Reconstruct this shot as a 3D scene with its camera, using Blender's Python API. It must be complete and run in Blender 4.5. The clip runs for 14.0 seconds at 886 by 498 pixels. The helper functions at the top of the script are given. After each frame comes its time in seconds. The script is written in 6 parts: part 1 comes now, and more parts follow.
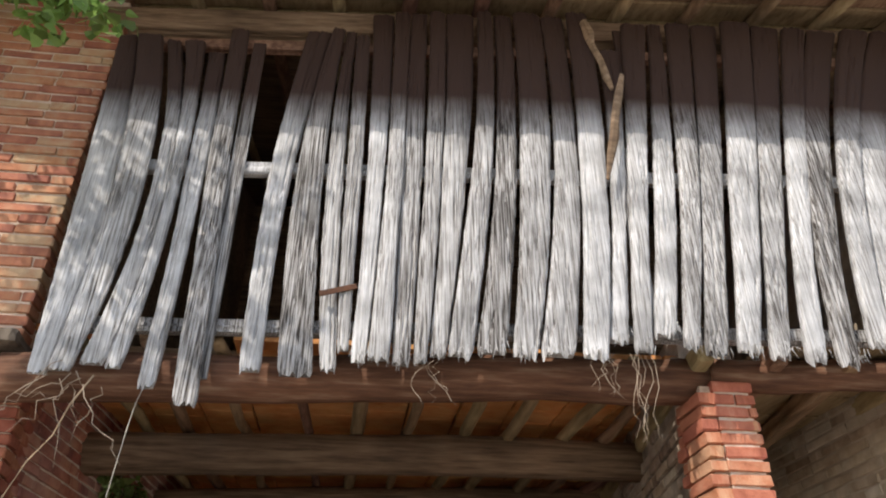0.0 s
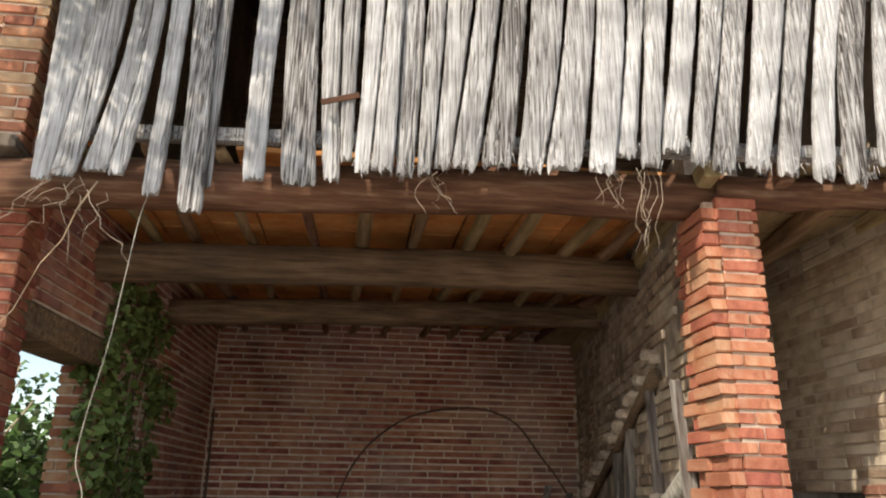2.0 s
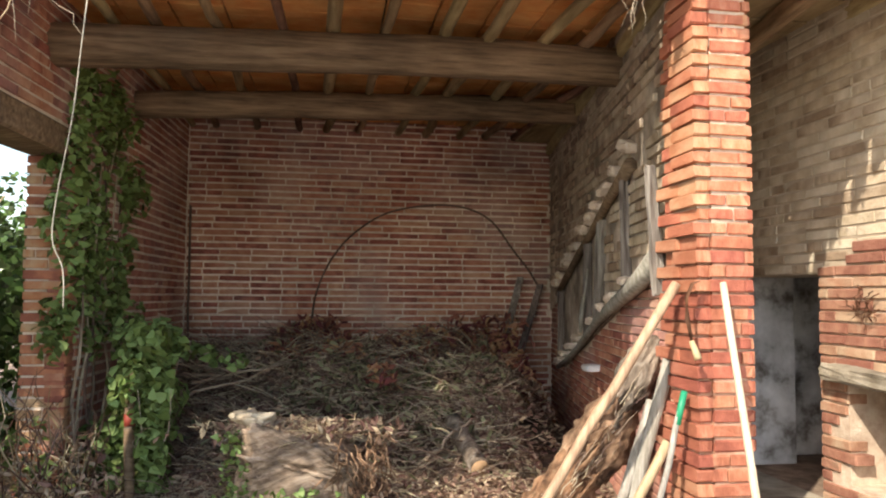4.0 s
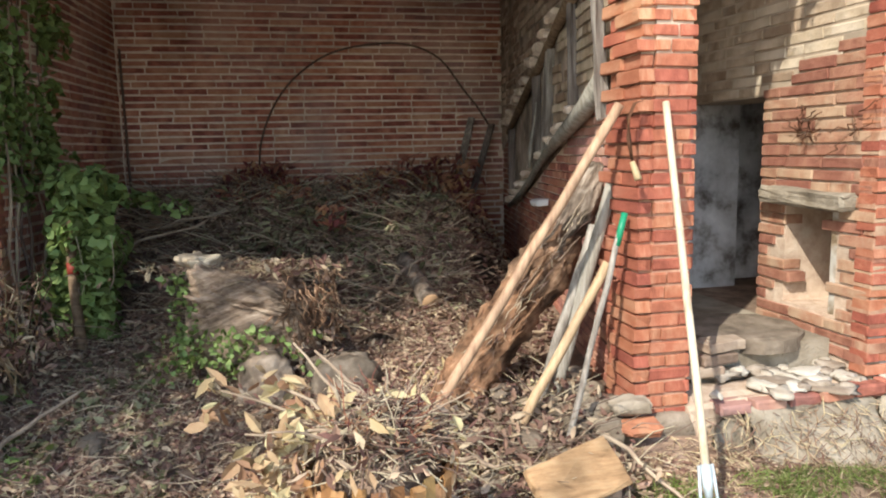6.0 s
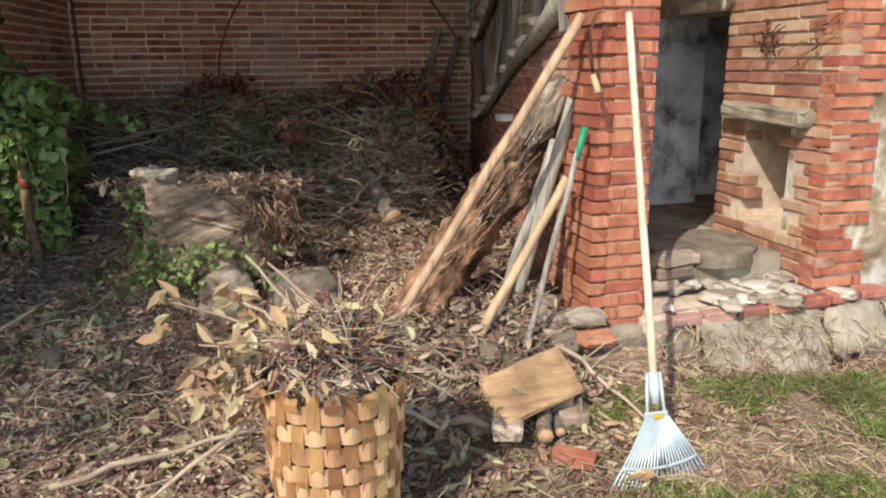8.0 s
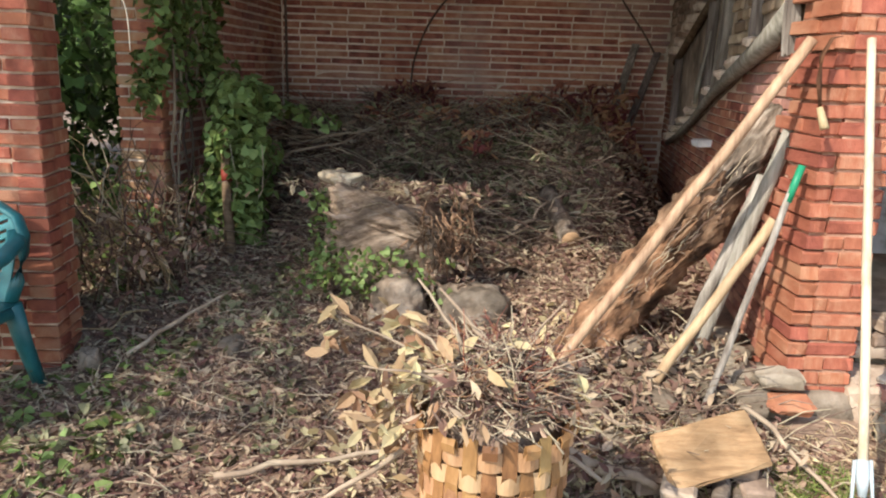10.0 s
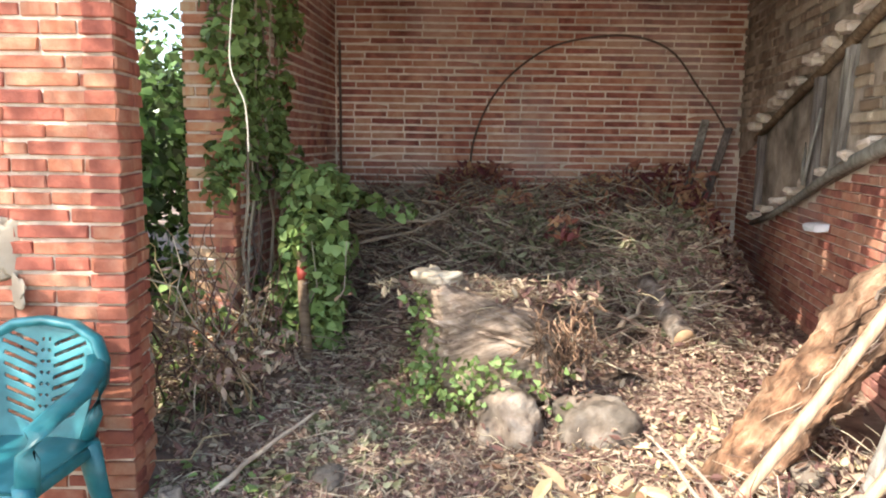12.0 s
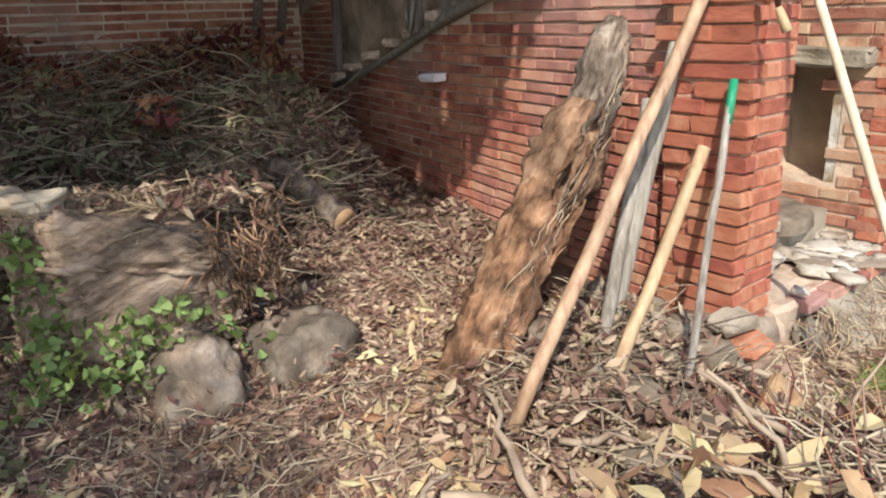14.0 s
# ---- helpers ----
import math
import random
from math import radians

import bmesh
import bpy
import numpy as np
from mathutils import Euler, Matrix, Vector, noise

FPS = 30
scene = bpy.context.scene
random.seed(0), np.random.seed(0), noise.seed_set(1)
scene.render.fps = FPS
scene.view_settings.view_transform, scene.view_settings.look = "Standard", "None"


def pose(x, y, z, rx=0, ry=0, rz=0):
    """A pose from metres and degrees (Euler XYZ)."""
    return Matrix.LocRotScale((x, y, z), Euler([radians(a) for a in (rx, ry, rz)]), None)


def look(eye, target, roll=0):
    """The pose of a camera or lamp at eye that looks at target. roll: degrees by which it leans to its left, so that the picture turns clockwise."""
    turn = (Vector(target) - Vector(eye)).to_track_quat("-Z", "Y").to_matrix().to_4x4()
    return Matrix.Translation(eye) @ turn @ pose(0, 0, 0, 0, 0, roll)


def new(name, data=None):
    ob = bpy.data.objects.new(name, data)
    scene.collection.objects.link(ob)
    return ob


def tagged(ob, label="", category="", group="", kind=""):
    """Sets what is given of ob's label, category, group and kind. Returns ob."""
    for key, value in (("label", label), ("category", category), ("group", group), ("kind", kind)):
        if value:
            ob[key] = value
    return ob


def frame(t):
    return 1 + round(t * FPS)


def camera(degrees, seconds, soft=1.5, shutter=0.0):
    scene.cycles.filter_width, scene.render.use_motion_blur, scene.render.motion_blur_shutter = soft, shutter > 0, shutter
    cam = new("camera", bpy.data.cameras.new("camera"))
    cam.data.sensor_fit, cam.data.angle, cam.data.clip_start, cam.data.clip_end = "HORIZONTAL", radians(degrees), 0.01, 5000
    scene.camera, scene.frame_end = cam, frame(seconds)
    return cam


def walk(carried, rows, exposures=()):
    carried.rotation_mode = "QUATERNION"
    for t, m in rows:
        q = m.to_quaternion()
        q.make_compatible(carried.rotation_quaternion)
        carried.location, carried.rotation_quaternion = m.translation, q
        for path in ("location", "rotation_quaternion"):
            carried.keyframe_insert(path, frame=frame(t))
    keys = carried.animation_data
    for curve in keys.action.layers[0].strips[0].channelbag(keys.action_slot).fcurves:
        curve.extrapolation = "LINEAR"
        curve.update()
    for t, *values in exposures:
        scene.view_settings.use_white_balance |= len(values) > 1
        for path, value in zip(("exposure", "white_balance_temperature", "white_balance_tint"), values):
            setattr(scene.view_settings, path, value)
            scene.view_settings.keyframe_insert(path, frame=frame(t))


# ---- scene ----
cam = camera(62.3, 14.0, 2.0)
PATH = [
    (0, (0.043, 1.507, 1.808), (0.256, 3.192, 2.863), 0.0),
    (0.5, (0.047, 1.522, 1.8), (0.269, 3.255, 2.773), 0.3),
    (1, (0.056, 1.534, 1.788), (0.28, 3.321, 2.658), 0.5),
    (1.5, (0.051, 1.553, 1.777), (0.276, 3.392, 2.528), 0.7),
    (2, (0.057, 1.571, 1.761), (0.283, 3.456, 2.394), 0.9),
    (2.5, (0.061, 1.595, 1.73), (0.299, 3.514, 2.242), 1.1),
    (3, (0.064, 1.615, 1.702), (0.322, 3.56, 2.088), 1.2),
    (3.5, (0.066, 1.628, 1.686), (0.35, 3.592, 1.938), 1.1),
    (3.7, (0.065, 1.631, 1.674), (0.359, 3.599, 1.875), 0.9),
    (5.8, (0.134, 1.696, 1.574), (0.533, 3.641, 1.33), -1.2),
    (6, (0.16, 1.691, 1.556), (0.572, 3.629, 1.283), -1.2),
    (6.5, (0.178, 1.698, 1.577), (0.65, 3.606, 1.211), -1.6),
    (7, (0.201, 1.685, 1.543), (0.715, 3.572, 1.125), -1.3),
    (7.2, (0.22, 1.68, 1.531), (0.735, 3.562, 1.091), -1.2),
    (9.3, (0.187, 1.719, 1.561), (0.429, 3.636, 1.048), 1.0),
    (9.5, (0.188, 1.743, 1.564), (0.373, 3.67, 1.06), 1.3),
    (10, (0.203, 1.839, 1.575), (0.225, 3.781, 1.097), 1.9),
    (10.5, (0.154, 1.92, 1.594), (-0.024, 3.865, 1.165), 1.8),
    (11, (-0.023, 2.001, 1.615), (-0.29, 3.947, 1.24), 1.6),
    (11.5, (-0.182, 2.116, 1.625), (-0.362, 4.082, 1.305), 1.5),
    (12, (-0.288, 2.282, 1.643), (-0.294, 4.26, 1.349), 0.8),
    (12.5, (-0.407, 2.486, 1.629), (-0.155, 4.443, 1.299), -0.2),
    (13, (-0.578, 2.722, 1.597), (-0.012, 4.598, 1.196), -0.9),
    (13.5, (-0.638, 2.991, 1.511), (0.243, 4.718, 1.019), -1.5),
    (13.6, (-0.657, 3.049, 1.503), (0.288, 4.735, 0.99), -1.6),
    (14, (-0.675, 3.256, 1.495), (0.497, 4.759, 0.886), -1.9),
]
EXPOSURES = [(0, 0.65, 6700, 12), (1.5, 0.75, 6900, 12), (2.5, 0.95, 7500, 10), (3, 1.3, 7400, 10), (3.5, 1.5, 7400, 10), (6, 1.15, 6800, 8), (7, 0.9, 6800, 8), (9.5, 1.0, 7000, 10), (10, 1.15, 7000, 10),
             (11, 1.8, 6600, 12), (12, 2.15, 6800, 10), (12.5, 2.2, 6600, 12), (13, 1.95, 5850, 10), (13.5, 1.5, 5800, 10), (14, 1.05, 6700, 10)]
walk(cam, [(t, look(eye, target, roll)) for t, eye, target, roll in PATH], EXPOSURES)

# ---- world, sun, exposure ----
SUN_WAY = Vector((0.16, 0.166, -0.208)).normalized()
world = bpy.data.worlds.new("sky_world")
scene.world = world
world.use_nodes = True
wn = world.node_tree
sky = wn.nodes.new("ShaderNodeTexSky")
sky.sky_type = "NISHITA"
sky.sun_disc = False
sky.sun_elevation = math.asin(-SUN_WAY.z)
sky.sun_rotation = math.atan2(-SUN_WAY.x, -SUN_WAY.y)
wn.nodes["Background"].inputs["Strength"].default_value = 0.15
wn.links.new(sky.outputs["Color"], wn.nodes["Background"].inputs["Color"])
sun_data = bpy.data.lights.new("sun", "SUN")
sun_data.energy = 2.9
sun_data.angle = radians(0.55)
sun_data.color = (1.0, 0.945, 0.86)
sun = new("sun", sun_data)
sun.matrix_world = Matrix.Translation((-6, -4, 12)) @ SUN_WAY.to_track_quat("-Z", "Y").to_matrix().to_4x4()

# ---- materials ----


def surface(name, cols, scale=6.0, rough=0.85, bump=0.4, stretch=(1, 1, 1), vary="", amount=0.5, stain=0.35, stain_scale=1.3,
            spec=0.3, metal=0.0, fine=9.0, hue=0.03, distort=0.0, through_light=0.0, brown_eave_shade=False, spread=0.44, turn=None, bloom=0.0):
    """Two scales of noise between colours, stains, and bump; vary: 'object' or 'island' gives each piece its own tone."""
    m = bpy.data.materials.new(name)
    m.use_nodes = True
    t = m.node_tree
    n, l = t.nodes, t.links
    b = n["Principled BSDF"]
    b.inputs["Roughness"].default_value = rough
    b.inputs["Metallic"].default_value = metal
    b.inputs["Specular IOR Level"].default_value = spec
    tc = n.new("ShaderNodeTexCoord")
    mp = n.new("ShaderNodeMapping")
    mp.inputs["Scale"].default_value = stretch
    if turn:
        tn = n.new("ShaderNodeMapping")
        tn.inputs["Rotation"].default_value = turn
        l.new(tc.outputs["Object"], tn.inputs["Vector"])
        l.new(tn.outputs["Vector"], mp.inputs["Vector"])
    else:
        l.new(tc.outputs["Object"], mp.inputs["Vector"])
    rnd = None
    if vary == "object":
        rnd = n.new("ShaderNodeObjectInfo").outputs["Random"]
    elif vary == "island":
        rnd = n.new("ShaderNodeNewGeometry").outputs["Random Per Island"]
    if rnd:
        mul = n.new("ShaderNodeMath")
        mul.operation = "MULTIPLY"
        mul.inputs[1].default_value = 37.0
        l.new(rnd, mul.inputs[0])
        l.new(mul.outputs[0], mp.inputs["Location"])
    a = n.new("ShaderNodeTexNoise")
    a.inputs["Scale"].default_value = scale
    a.inputs["Detail"].default_value = 6.0
    a.inputs["Roughness"].default_value = 0.62
    a.inputs["Distortion"].default_value = distort
    l.new(mp.outputs["Vector"], a.inputs["Vector"])
    ramp = n.new("ShaderNodeValToRGB")
    k = len(cols)
    els = ramp.color_ramp.elements
    while len(els) < k:
        els.new(0.5)
    for i, c in enumerate(cols):
        els[i].position = 0.5 - spread / 2 + spread * i / max(1, k - 1)
        els[i].color = (*c, 1)
    if rnd:
        mx = n.new("ShaderNodeMath")
        mx.operation = "MULTIPLY_ADD"
        sub = n.new("ShaderNodeMath")
        sub.operation = "SUBTRACT"
        sub.inputs[1].default_value = 0.5
        l.new(rnd, sub.inputs[0])
        l.new(sub.outputs[0], mx.inputs[0])
        mx.inputs[1].default_value = amount
        l.new(a.outputs["Fac"], mx.inputs[2])
        l.new(mx.outputs[0], ramp.inputs["Fac"])
    else:
        l.new(a.outputs["Fac"], ramp.inputs["Fac"])
    s = n.new("ShaderNodeTexNoise")
    s.inputs["Scale"].default_value = stain_scale
    s.inputs["Detail"].default_value = 4.0
    l.new(tc.outputs["Object"], s.inputs["Vector"])
    sr = n.new("ShaderNodeMapRange")
    sr.inputs["From Min"].default_value = 0.35
    sr.inputs["From Max"].default_value = 0.65
    sr.inputs["To Min"].default_value = 1.0 - stain
    sr.inputs["To Max"].default_value = 1.0 + stain * 0.4
    l.new(s.outputs["Fac"], sr.inputs["Value"])
    hs = n.new("ShaderNodeHueSaturation")
    l.new(ramp.outputs["Color"], hs.inputs["Color"])
    l.new(sr.outputs["Result"], hs.inputs["Value"])
    if rnd and hue:
        hm = n.new("ShaderNodeMapRange")
        hm.inputs["To Min"].default_value = 0.5 - hue
        hm.inputs["To Max"].default_value = 0.5 + hue
        l.new(rnd, hm.inputs["Value"])
        l.new(hm.outputs["Result"], hs.inputs["Hue"])
    if brown_eave_shade:
        # rain-unbleached brown streaks on the board tops, darkened to paint in eave shade
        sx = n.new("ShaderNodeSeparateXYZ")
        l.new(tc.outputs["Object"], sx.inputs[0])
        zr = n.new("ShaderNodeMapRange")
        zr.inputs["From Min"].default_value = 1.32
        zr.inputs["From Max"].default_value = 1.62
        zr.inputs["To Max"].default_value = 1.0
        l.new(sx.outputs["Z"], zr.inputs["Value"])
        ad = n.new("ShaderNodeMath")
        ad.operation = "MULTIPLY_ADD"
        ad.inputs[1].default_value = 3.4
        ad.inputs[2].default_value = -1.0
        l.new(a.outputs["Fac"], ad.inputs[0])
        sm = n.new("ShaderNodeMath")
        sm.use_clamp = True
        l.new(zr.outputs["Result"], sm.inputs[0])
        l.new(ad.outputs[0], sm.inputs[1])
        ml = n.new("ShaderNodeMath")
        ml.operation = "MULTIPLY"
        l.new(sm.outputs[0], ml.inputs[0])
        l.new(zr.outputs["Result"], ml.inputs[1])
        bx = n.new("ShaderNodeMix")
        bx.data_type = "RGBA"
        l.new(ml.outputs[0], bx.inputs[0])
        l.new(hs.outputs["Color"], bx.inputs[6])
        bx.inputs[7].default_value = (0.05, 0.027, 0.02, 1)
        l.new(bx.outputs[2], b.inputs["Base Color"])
    elif bloom:
        # patches of pale lime bloom that run across the pieces
        at = n.new("ShaderNodeNewGeometry")
        bn = n.new("ShaderNodeTexNoise")
        bn.inputs["Scale"].default_value = 1.15
        bn.inputs["Detail"].default_value = 5.0
        l.new(at.outputs["Position"], bn.inputs["Vector"])
        br = n.new("ShaderNodeMapRange")
        br.inputs["From Min"].default_value = 0.45
        br.inputs["From Max"].default_value = 0.68
        br.inputs["To Max"].default_value = bloom
        l.new(bn.outputs["Fac"], br.inputs["Value"])
        bx = n.new("ShaderNodeMix")
        bx.data_type = "RGBA"
        l.new(br.outputs["Result"], bx.inputs[0])
        l.new(hs.outputs["Color"], bx.inputs[6])
        bx.inputs[7].default_value = (0.44, 0.37, 0.36, 1)
        l.new(bx.outputs[2], b.inputs["Base Color"])
    else:
        l.new(hs.outputs["Color"], b.inputs["Base Color"])
    f = n.new("ShaderNodeTexNoise")
    f.inputs["Scale"].default_value = scale * fine
    f.inputs["Detail"].default_value = 4.0
    l.new(mp.outputs["Vector"], f.inputs["Vector"])
    mixh = n.new("ShaderNodeMath")
    mixh.operation = "MULTIPLY_ADD"
    mixh.inputs[1].default_value = 0.45
    l.new(f.outputs["Fac"], mixh.inputs[0])
    l.new(a.outputs["Fac"], mixh.inputs[2])
    bp = n.new("ShaderNodeBump")
    bp.inputs["Strength"].default_value = bump
    bp.inputs["Distance"].default_value = 0.012
    l.new(mixh.outputs[0], bp.inputs["Height"])
    l.new(bp.outputs["Normal"], b.inputs["Normal"])
    if through_light:
        tr = n.new("ShaderNodeBsdfTranslucent")
        l.new(hs.outputs["Color"], tr.inputs["Color"])
        ms = n.new("ShaderNodeMixShader")
        ms.inputs[0].default_value = through_light
        l.new(b.outputs[0], ms.inputs[1])
        l.new(tr.outputs[0], ms.inputs[2])
        l.new(ms.outputs[0], n["Material Output"].inputs["Surface"])
    return m


RED = [(0.23, 0.072, 0.044), (0.36, 0.122, 0.073), (0.45, 0.21, 0.135)]
BAY = [(0.22, 0.095, 0.062), (0.34, 0.175, 0.115), (0.42, 0.285, 0.20)]
DULL = [(0.22, 0.078, 0.054), (0.41, 0.16, 0.108), (0.53, 0.28, 0.195)]
PINK = [(0.30, 0.12, 0.075), (0.46, 0.20, 0.11), (0.50, 0.33, 0.21)]
red_brick = surface("red_brick", RED, 9, 0.88, 0.6, vary="object", amount=0.22, hue=0.008)
red_brick_rest = surface("red_brick_rest", RED, 9, 0.88, 0.6, vary="island", amount=0.22, hue=0.008)
ORANGE = [(0.33, 0.11, 0.062), (0.47, 0.175, 0.10), (0.55, 0.29, 0.185)]
orange_brick = surface("orange_brick", ORANGE, 9, 0.88, 0.7, vary="object", amount=0.3, hue=0.01)
orange_brick_rest = surface("orange_brick_rest", ORANGE, 9, 0.88, 0.7, vary="island", amount=0.3, hue=0.01)
dull_brick = surface("dull_brick", DULL, 8, 0.9, 0.6, vary="object", amount=0.3, hue=0.008, bloom=0.38)
dull_brick_rest = surface("dull_brick_rest", DULL, 8, 0.9, 0.6, vary="island", amount=0.3, hue=0.008, bloom=0.38)
pink_brick = surface("pink_brick", PINK, 8, 0.9, 0.6, vary="object", amount=0.36, hue=0.008)
pink_brick_rest = surface("pink_brick_rest", PINK, 8, 0.9, 0.6, vary="island", amount=0.36, hue=0.008)
mortar = surface("lime_mortar", [(0.56, 0.44, 0.35), (0.74, 0.62, 0.51), (0.80, 0.71, 0.61)], 14, 0.95, 0.8)
mortar_pale = surface("pale_mortar", [(0.44, 0.31, 0.23), (0.62, 0.48, 0.37), (0.72, 0.60, 0.48)], 14, 0.95, 0.8)
bay_brick = surface("bay_brick", BAY, 8, 0.92, 0.7, vary="object", amount=0.36, hue=0.008)
bay_brick_rest = surface("bay_brick_rest", BAY, 8, 0.92, 0.7, vary="island", amount=0.36, hue=0.008)
red_mortar = surface("red_mortar", [(0.28, 0.14, 0.095), (0.40, 0.225, 0.155), (0.50, 0.33, 0.25)], 14, 0.95, 0.8)
plaster = surface("old_plaster", [(0.32, 0.25, 0.18), (0.47, 0.385, 0.29), (0.56, 0.48, 0.38)], 3, 0.95, 0.7, stain=0.4)
lime_brick = surface("limewashed_brick", [(0.27, 0.20, 0.135), (0.45, 0.36, 0.26), (0.56, 0.48, 0.38)], 5, 0.95, 0.8, vary="object", amount=0.3, hue=0.006, stain=0.4, stain_scale=2.2)
lime_brick_rest = surface("limewashed_brick_rest", [(0.27, 0.20, 0.135), (0.45, 0.36, 0.26), (0.56, 0.48, 0.38)], 5, 0.95, 0.8, vary="island", amount=0.3, hue=0.006, stain=0.4, stain_scale=2.2)
whitewash = surface("whitewash", [(0.17, 0.15, 0.135), (0.56, 0.575, 0.60), (0.66, 0.675, 0.70)], 5.0, 0.95, 0.6, spread=0.3, stain=0.4, stain_scale=2.5)
SOOT = [(0.21, 0.155, 0.115), (0.38, 0.29, 0.22), (0.50, 0.41, 0.33)]
soot_brick = surface("soot_brick", SOOT, 8, 0.95, 0.7, vary="object", amount=0.4, hue=0.01)
soot_brick_rest = surface("soot_brick_rest", SOOT, 8, 0.95, 0.7, vary="island", amount=0.4, hue=0.01)
soot_plaster = surface("sooty_plaster", [(0.23, 0.18, 0.14), (0.42, 0.345, 0.275), (0.55, 0.47, 0.39)], 7, 0.95, 1.0, stain=0.55, stain_scale=3.2)
silver = surface("weathered_board", [(0.045, 0.037, 0.032), (0.27, 0.255, 0.24), (0.45, 0.44, 0.43), (0.58, 0.575, 0.57), (0.68, 0.675, 0.67)], 2.0, 0.85, 0.8, (75, 75, 1.6), "object", 0.2, 0.38, 5.0, hue=0.0, fine=3.0, brown_eave_shade=True, spread=0.36, distort=0.25)
beam_wood = surface("beam_wood", [(0.09, 0.058, 0.037), (0.24, 0.16, 0.10), (0.37, 0.265, 0.175)], 2.0, 0.85, 0.8, (1.4, 16, 16), "", stain=0.4)
joist_wood = surface("joist_wood", [(0.15, 0.085, 0.048), (0.30, 0.19, 0.11), (0.42, 0.285, 0.175)], 2.0, 0.85, 0.7, (14, 1.4, 14), "object", 0.3)
grey_wood = surface("grey_wood", [(0.12, 0.10, 0.085), (0.26, 0.23, 0.20), (0.42, 0.39, 0.35)], 2.0, 0.9, 0.9, (16, 16, 1.4), "object", 0.25)
pole_wood = surface("handle_wood", [(0.24, 0.15, 0.09), (0.43, 0.295, 0.185), (0.54, 0.40, 0.26)], 2.5, 0.55, 0.25, (12, 12, 1.2), "object", 0.2, 0.25, 3.0)
bark = surface("rotten_bark", [(0.05, 0.03, 0.02), (0.20, 0.115, 0.07), (0.34, 0.21, 0.135), (0.42, 0.30, 0.20)], 2.6, 0.95, 1.0, (11, 11, 2.6), stain=0.65, stain_scale=5, distort=0.15, spread=0.42, turn=(0, -0.63, 0))
stump_wood = surface("stump_wood", [(0.09, 0.06, 0.042), (0.23, 0.165, 0.12), (0.36, 0.27, 0.20), (0.45, 0.36, 0.28)], 4.0, 0.95, 1.0, (1.6, 6, 9), stain=0.5, stain_scale=5, distort=0.5, spread=0.4, turn=(0, 0.3, 0))
rotten_core = surface("rotten_core", [(0.07, 0.036, 0.022), (0.21, 0.11, 0.062), (0.30, 0.17, 0.10), (0.37, 0.25, 0.16)], 3.0, 0.95, 1.0, (8, 8, 3.4), stain=0.7, stain_scale=9, distort=0.9, spread=0.40, turn=(0, -0.63, 0))
grey_bark = surface("grey_bark", [(0.07, 0.05, 0.038), (0.21, 0.165, 0.13), (0.38, 0.33, 0.28)], 3.0, 0.95, 1.0, (8, 8, 3.2), stain=0.6, stain_scale=8, distort=0.8, spread=0.40, turn=(0, -0.5, 0))
dark_tube = surface("dark_tube", [(0.09, 0.058, 0.045), (0.19, 0.125, 0.095)], 6, 0.8, 0.2)
pale_wood = surface("pale_rotten_wood", [(0.34, 0.26, 0.18), (0.54, 0.45, 0.33), (0.66, 0.58, 0.45)], 9, 0.95, 1.0)
pale_handle = surface("pale_ash_handle", [(0.46, 0.36, 0.25), (0.60, 0.50, 0.37), (0.68, 0.58, 0.45)], 2.5, 0.5, 0.2, (12, 12, 1.2), stain=0.15)
old_plank = surface("old_plank", [(0.23, 0.135, 0.072), (0.40, 0.25, 0.135), (0.50, 0.345, 0.20)], 2.5, 0.85, 0.6, (2, 16, 16), stain=0.4, stain_scale=6)
red_beam = surface("red_beam", [(0.075, 0.036, 0.022), (0.17, 0.08, 0.046), (0.30, 0.19, 0.125)], 2.0, 0.85, 0.8, (1.4, 14, 14), "", stain=0.4)
cut_wood = surface("cut_wood", [(0.36, 0.22, 0.12), (0.52, 0.35, 0.21)], 12, 0.8, 0.3)
tile_clay = surface("roof_clay", [(0.46, 0.125, 0.05), (0.66, 0.20, 0.082), (0.74, 0.31, 0.14)], 5, 0.9, 0.4, vary="object", amount=0.4)
patchy_render = surface("patchy_render", [(0.20, 0.145, 0.09), (0.32, 0.25, 0.17), (0.45, 0.40, 0.33), (0.58, 0.56, 0.51)], 5.5, 0.95, 1.0, spread=0.22, stain=0.35, stain_scale=3, distort=0.4)
broken_cement = surface("broken_cement", [(0.26, 0.21, 0.16), (0.43, 0.38, 0.315), (0.56, 0.52, 0.46)], 8, 0.95, 1.0, vary="object", amount=0.4, hue=0.006)
stone = surface("limestone", [(0.12, 0.095, 0.07), (0.235, 0.192, 0.146), (0.36, 0.31, 0.25)], 8, 0.95, 1.0, vary="object", amount=0.3, hue=0.01)
dark_stone = surface("field_stone", [(0.10, 0.07, 0.05), (0.20, 0.158, 0.122), (0.33, 0.285, 0.235)], 7, 0.95, 1.0, vary="object", amount=0.2, hue=0.01, stain=0.6, stain_scale=5)
# unseen pale ground, added to bounce sunlight into the barn
bounce_ground = surface("pale_bounce_ground", [(0.46, 0.40, 0.32), (0.60, 0.54, 0.45), (0.68, 0.62, 0.53)], 30, 0.95, 0.8, stain=0.2)
soil = surface("leafy_soil", [(0.13, 0.086, 0.063), (0.26, 0.182, 0.134), (0.39, 0.29, 0.218)], 9, 0.97, 1.0, stain=0.45, stain_scale=1.7)
leaf_dry = surface("dry_leaf", [(0.18, 0.11, 0.08), (0.355, 0.235, 0.172), (0.52, 0.385, 0.295)], 5, 0.8, 0.3, vary="island", amount=0.75, stain=0.2, through_light=0.2)
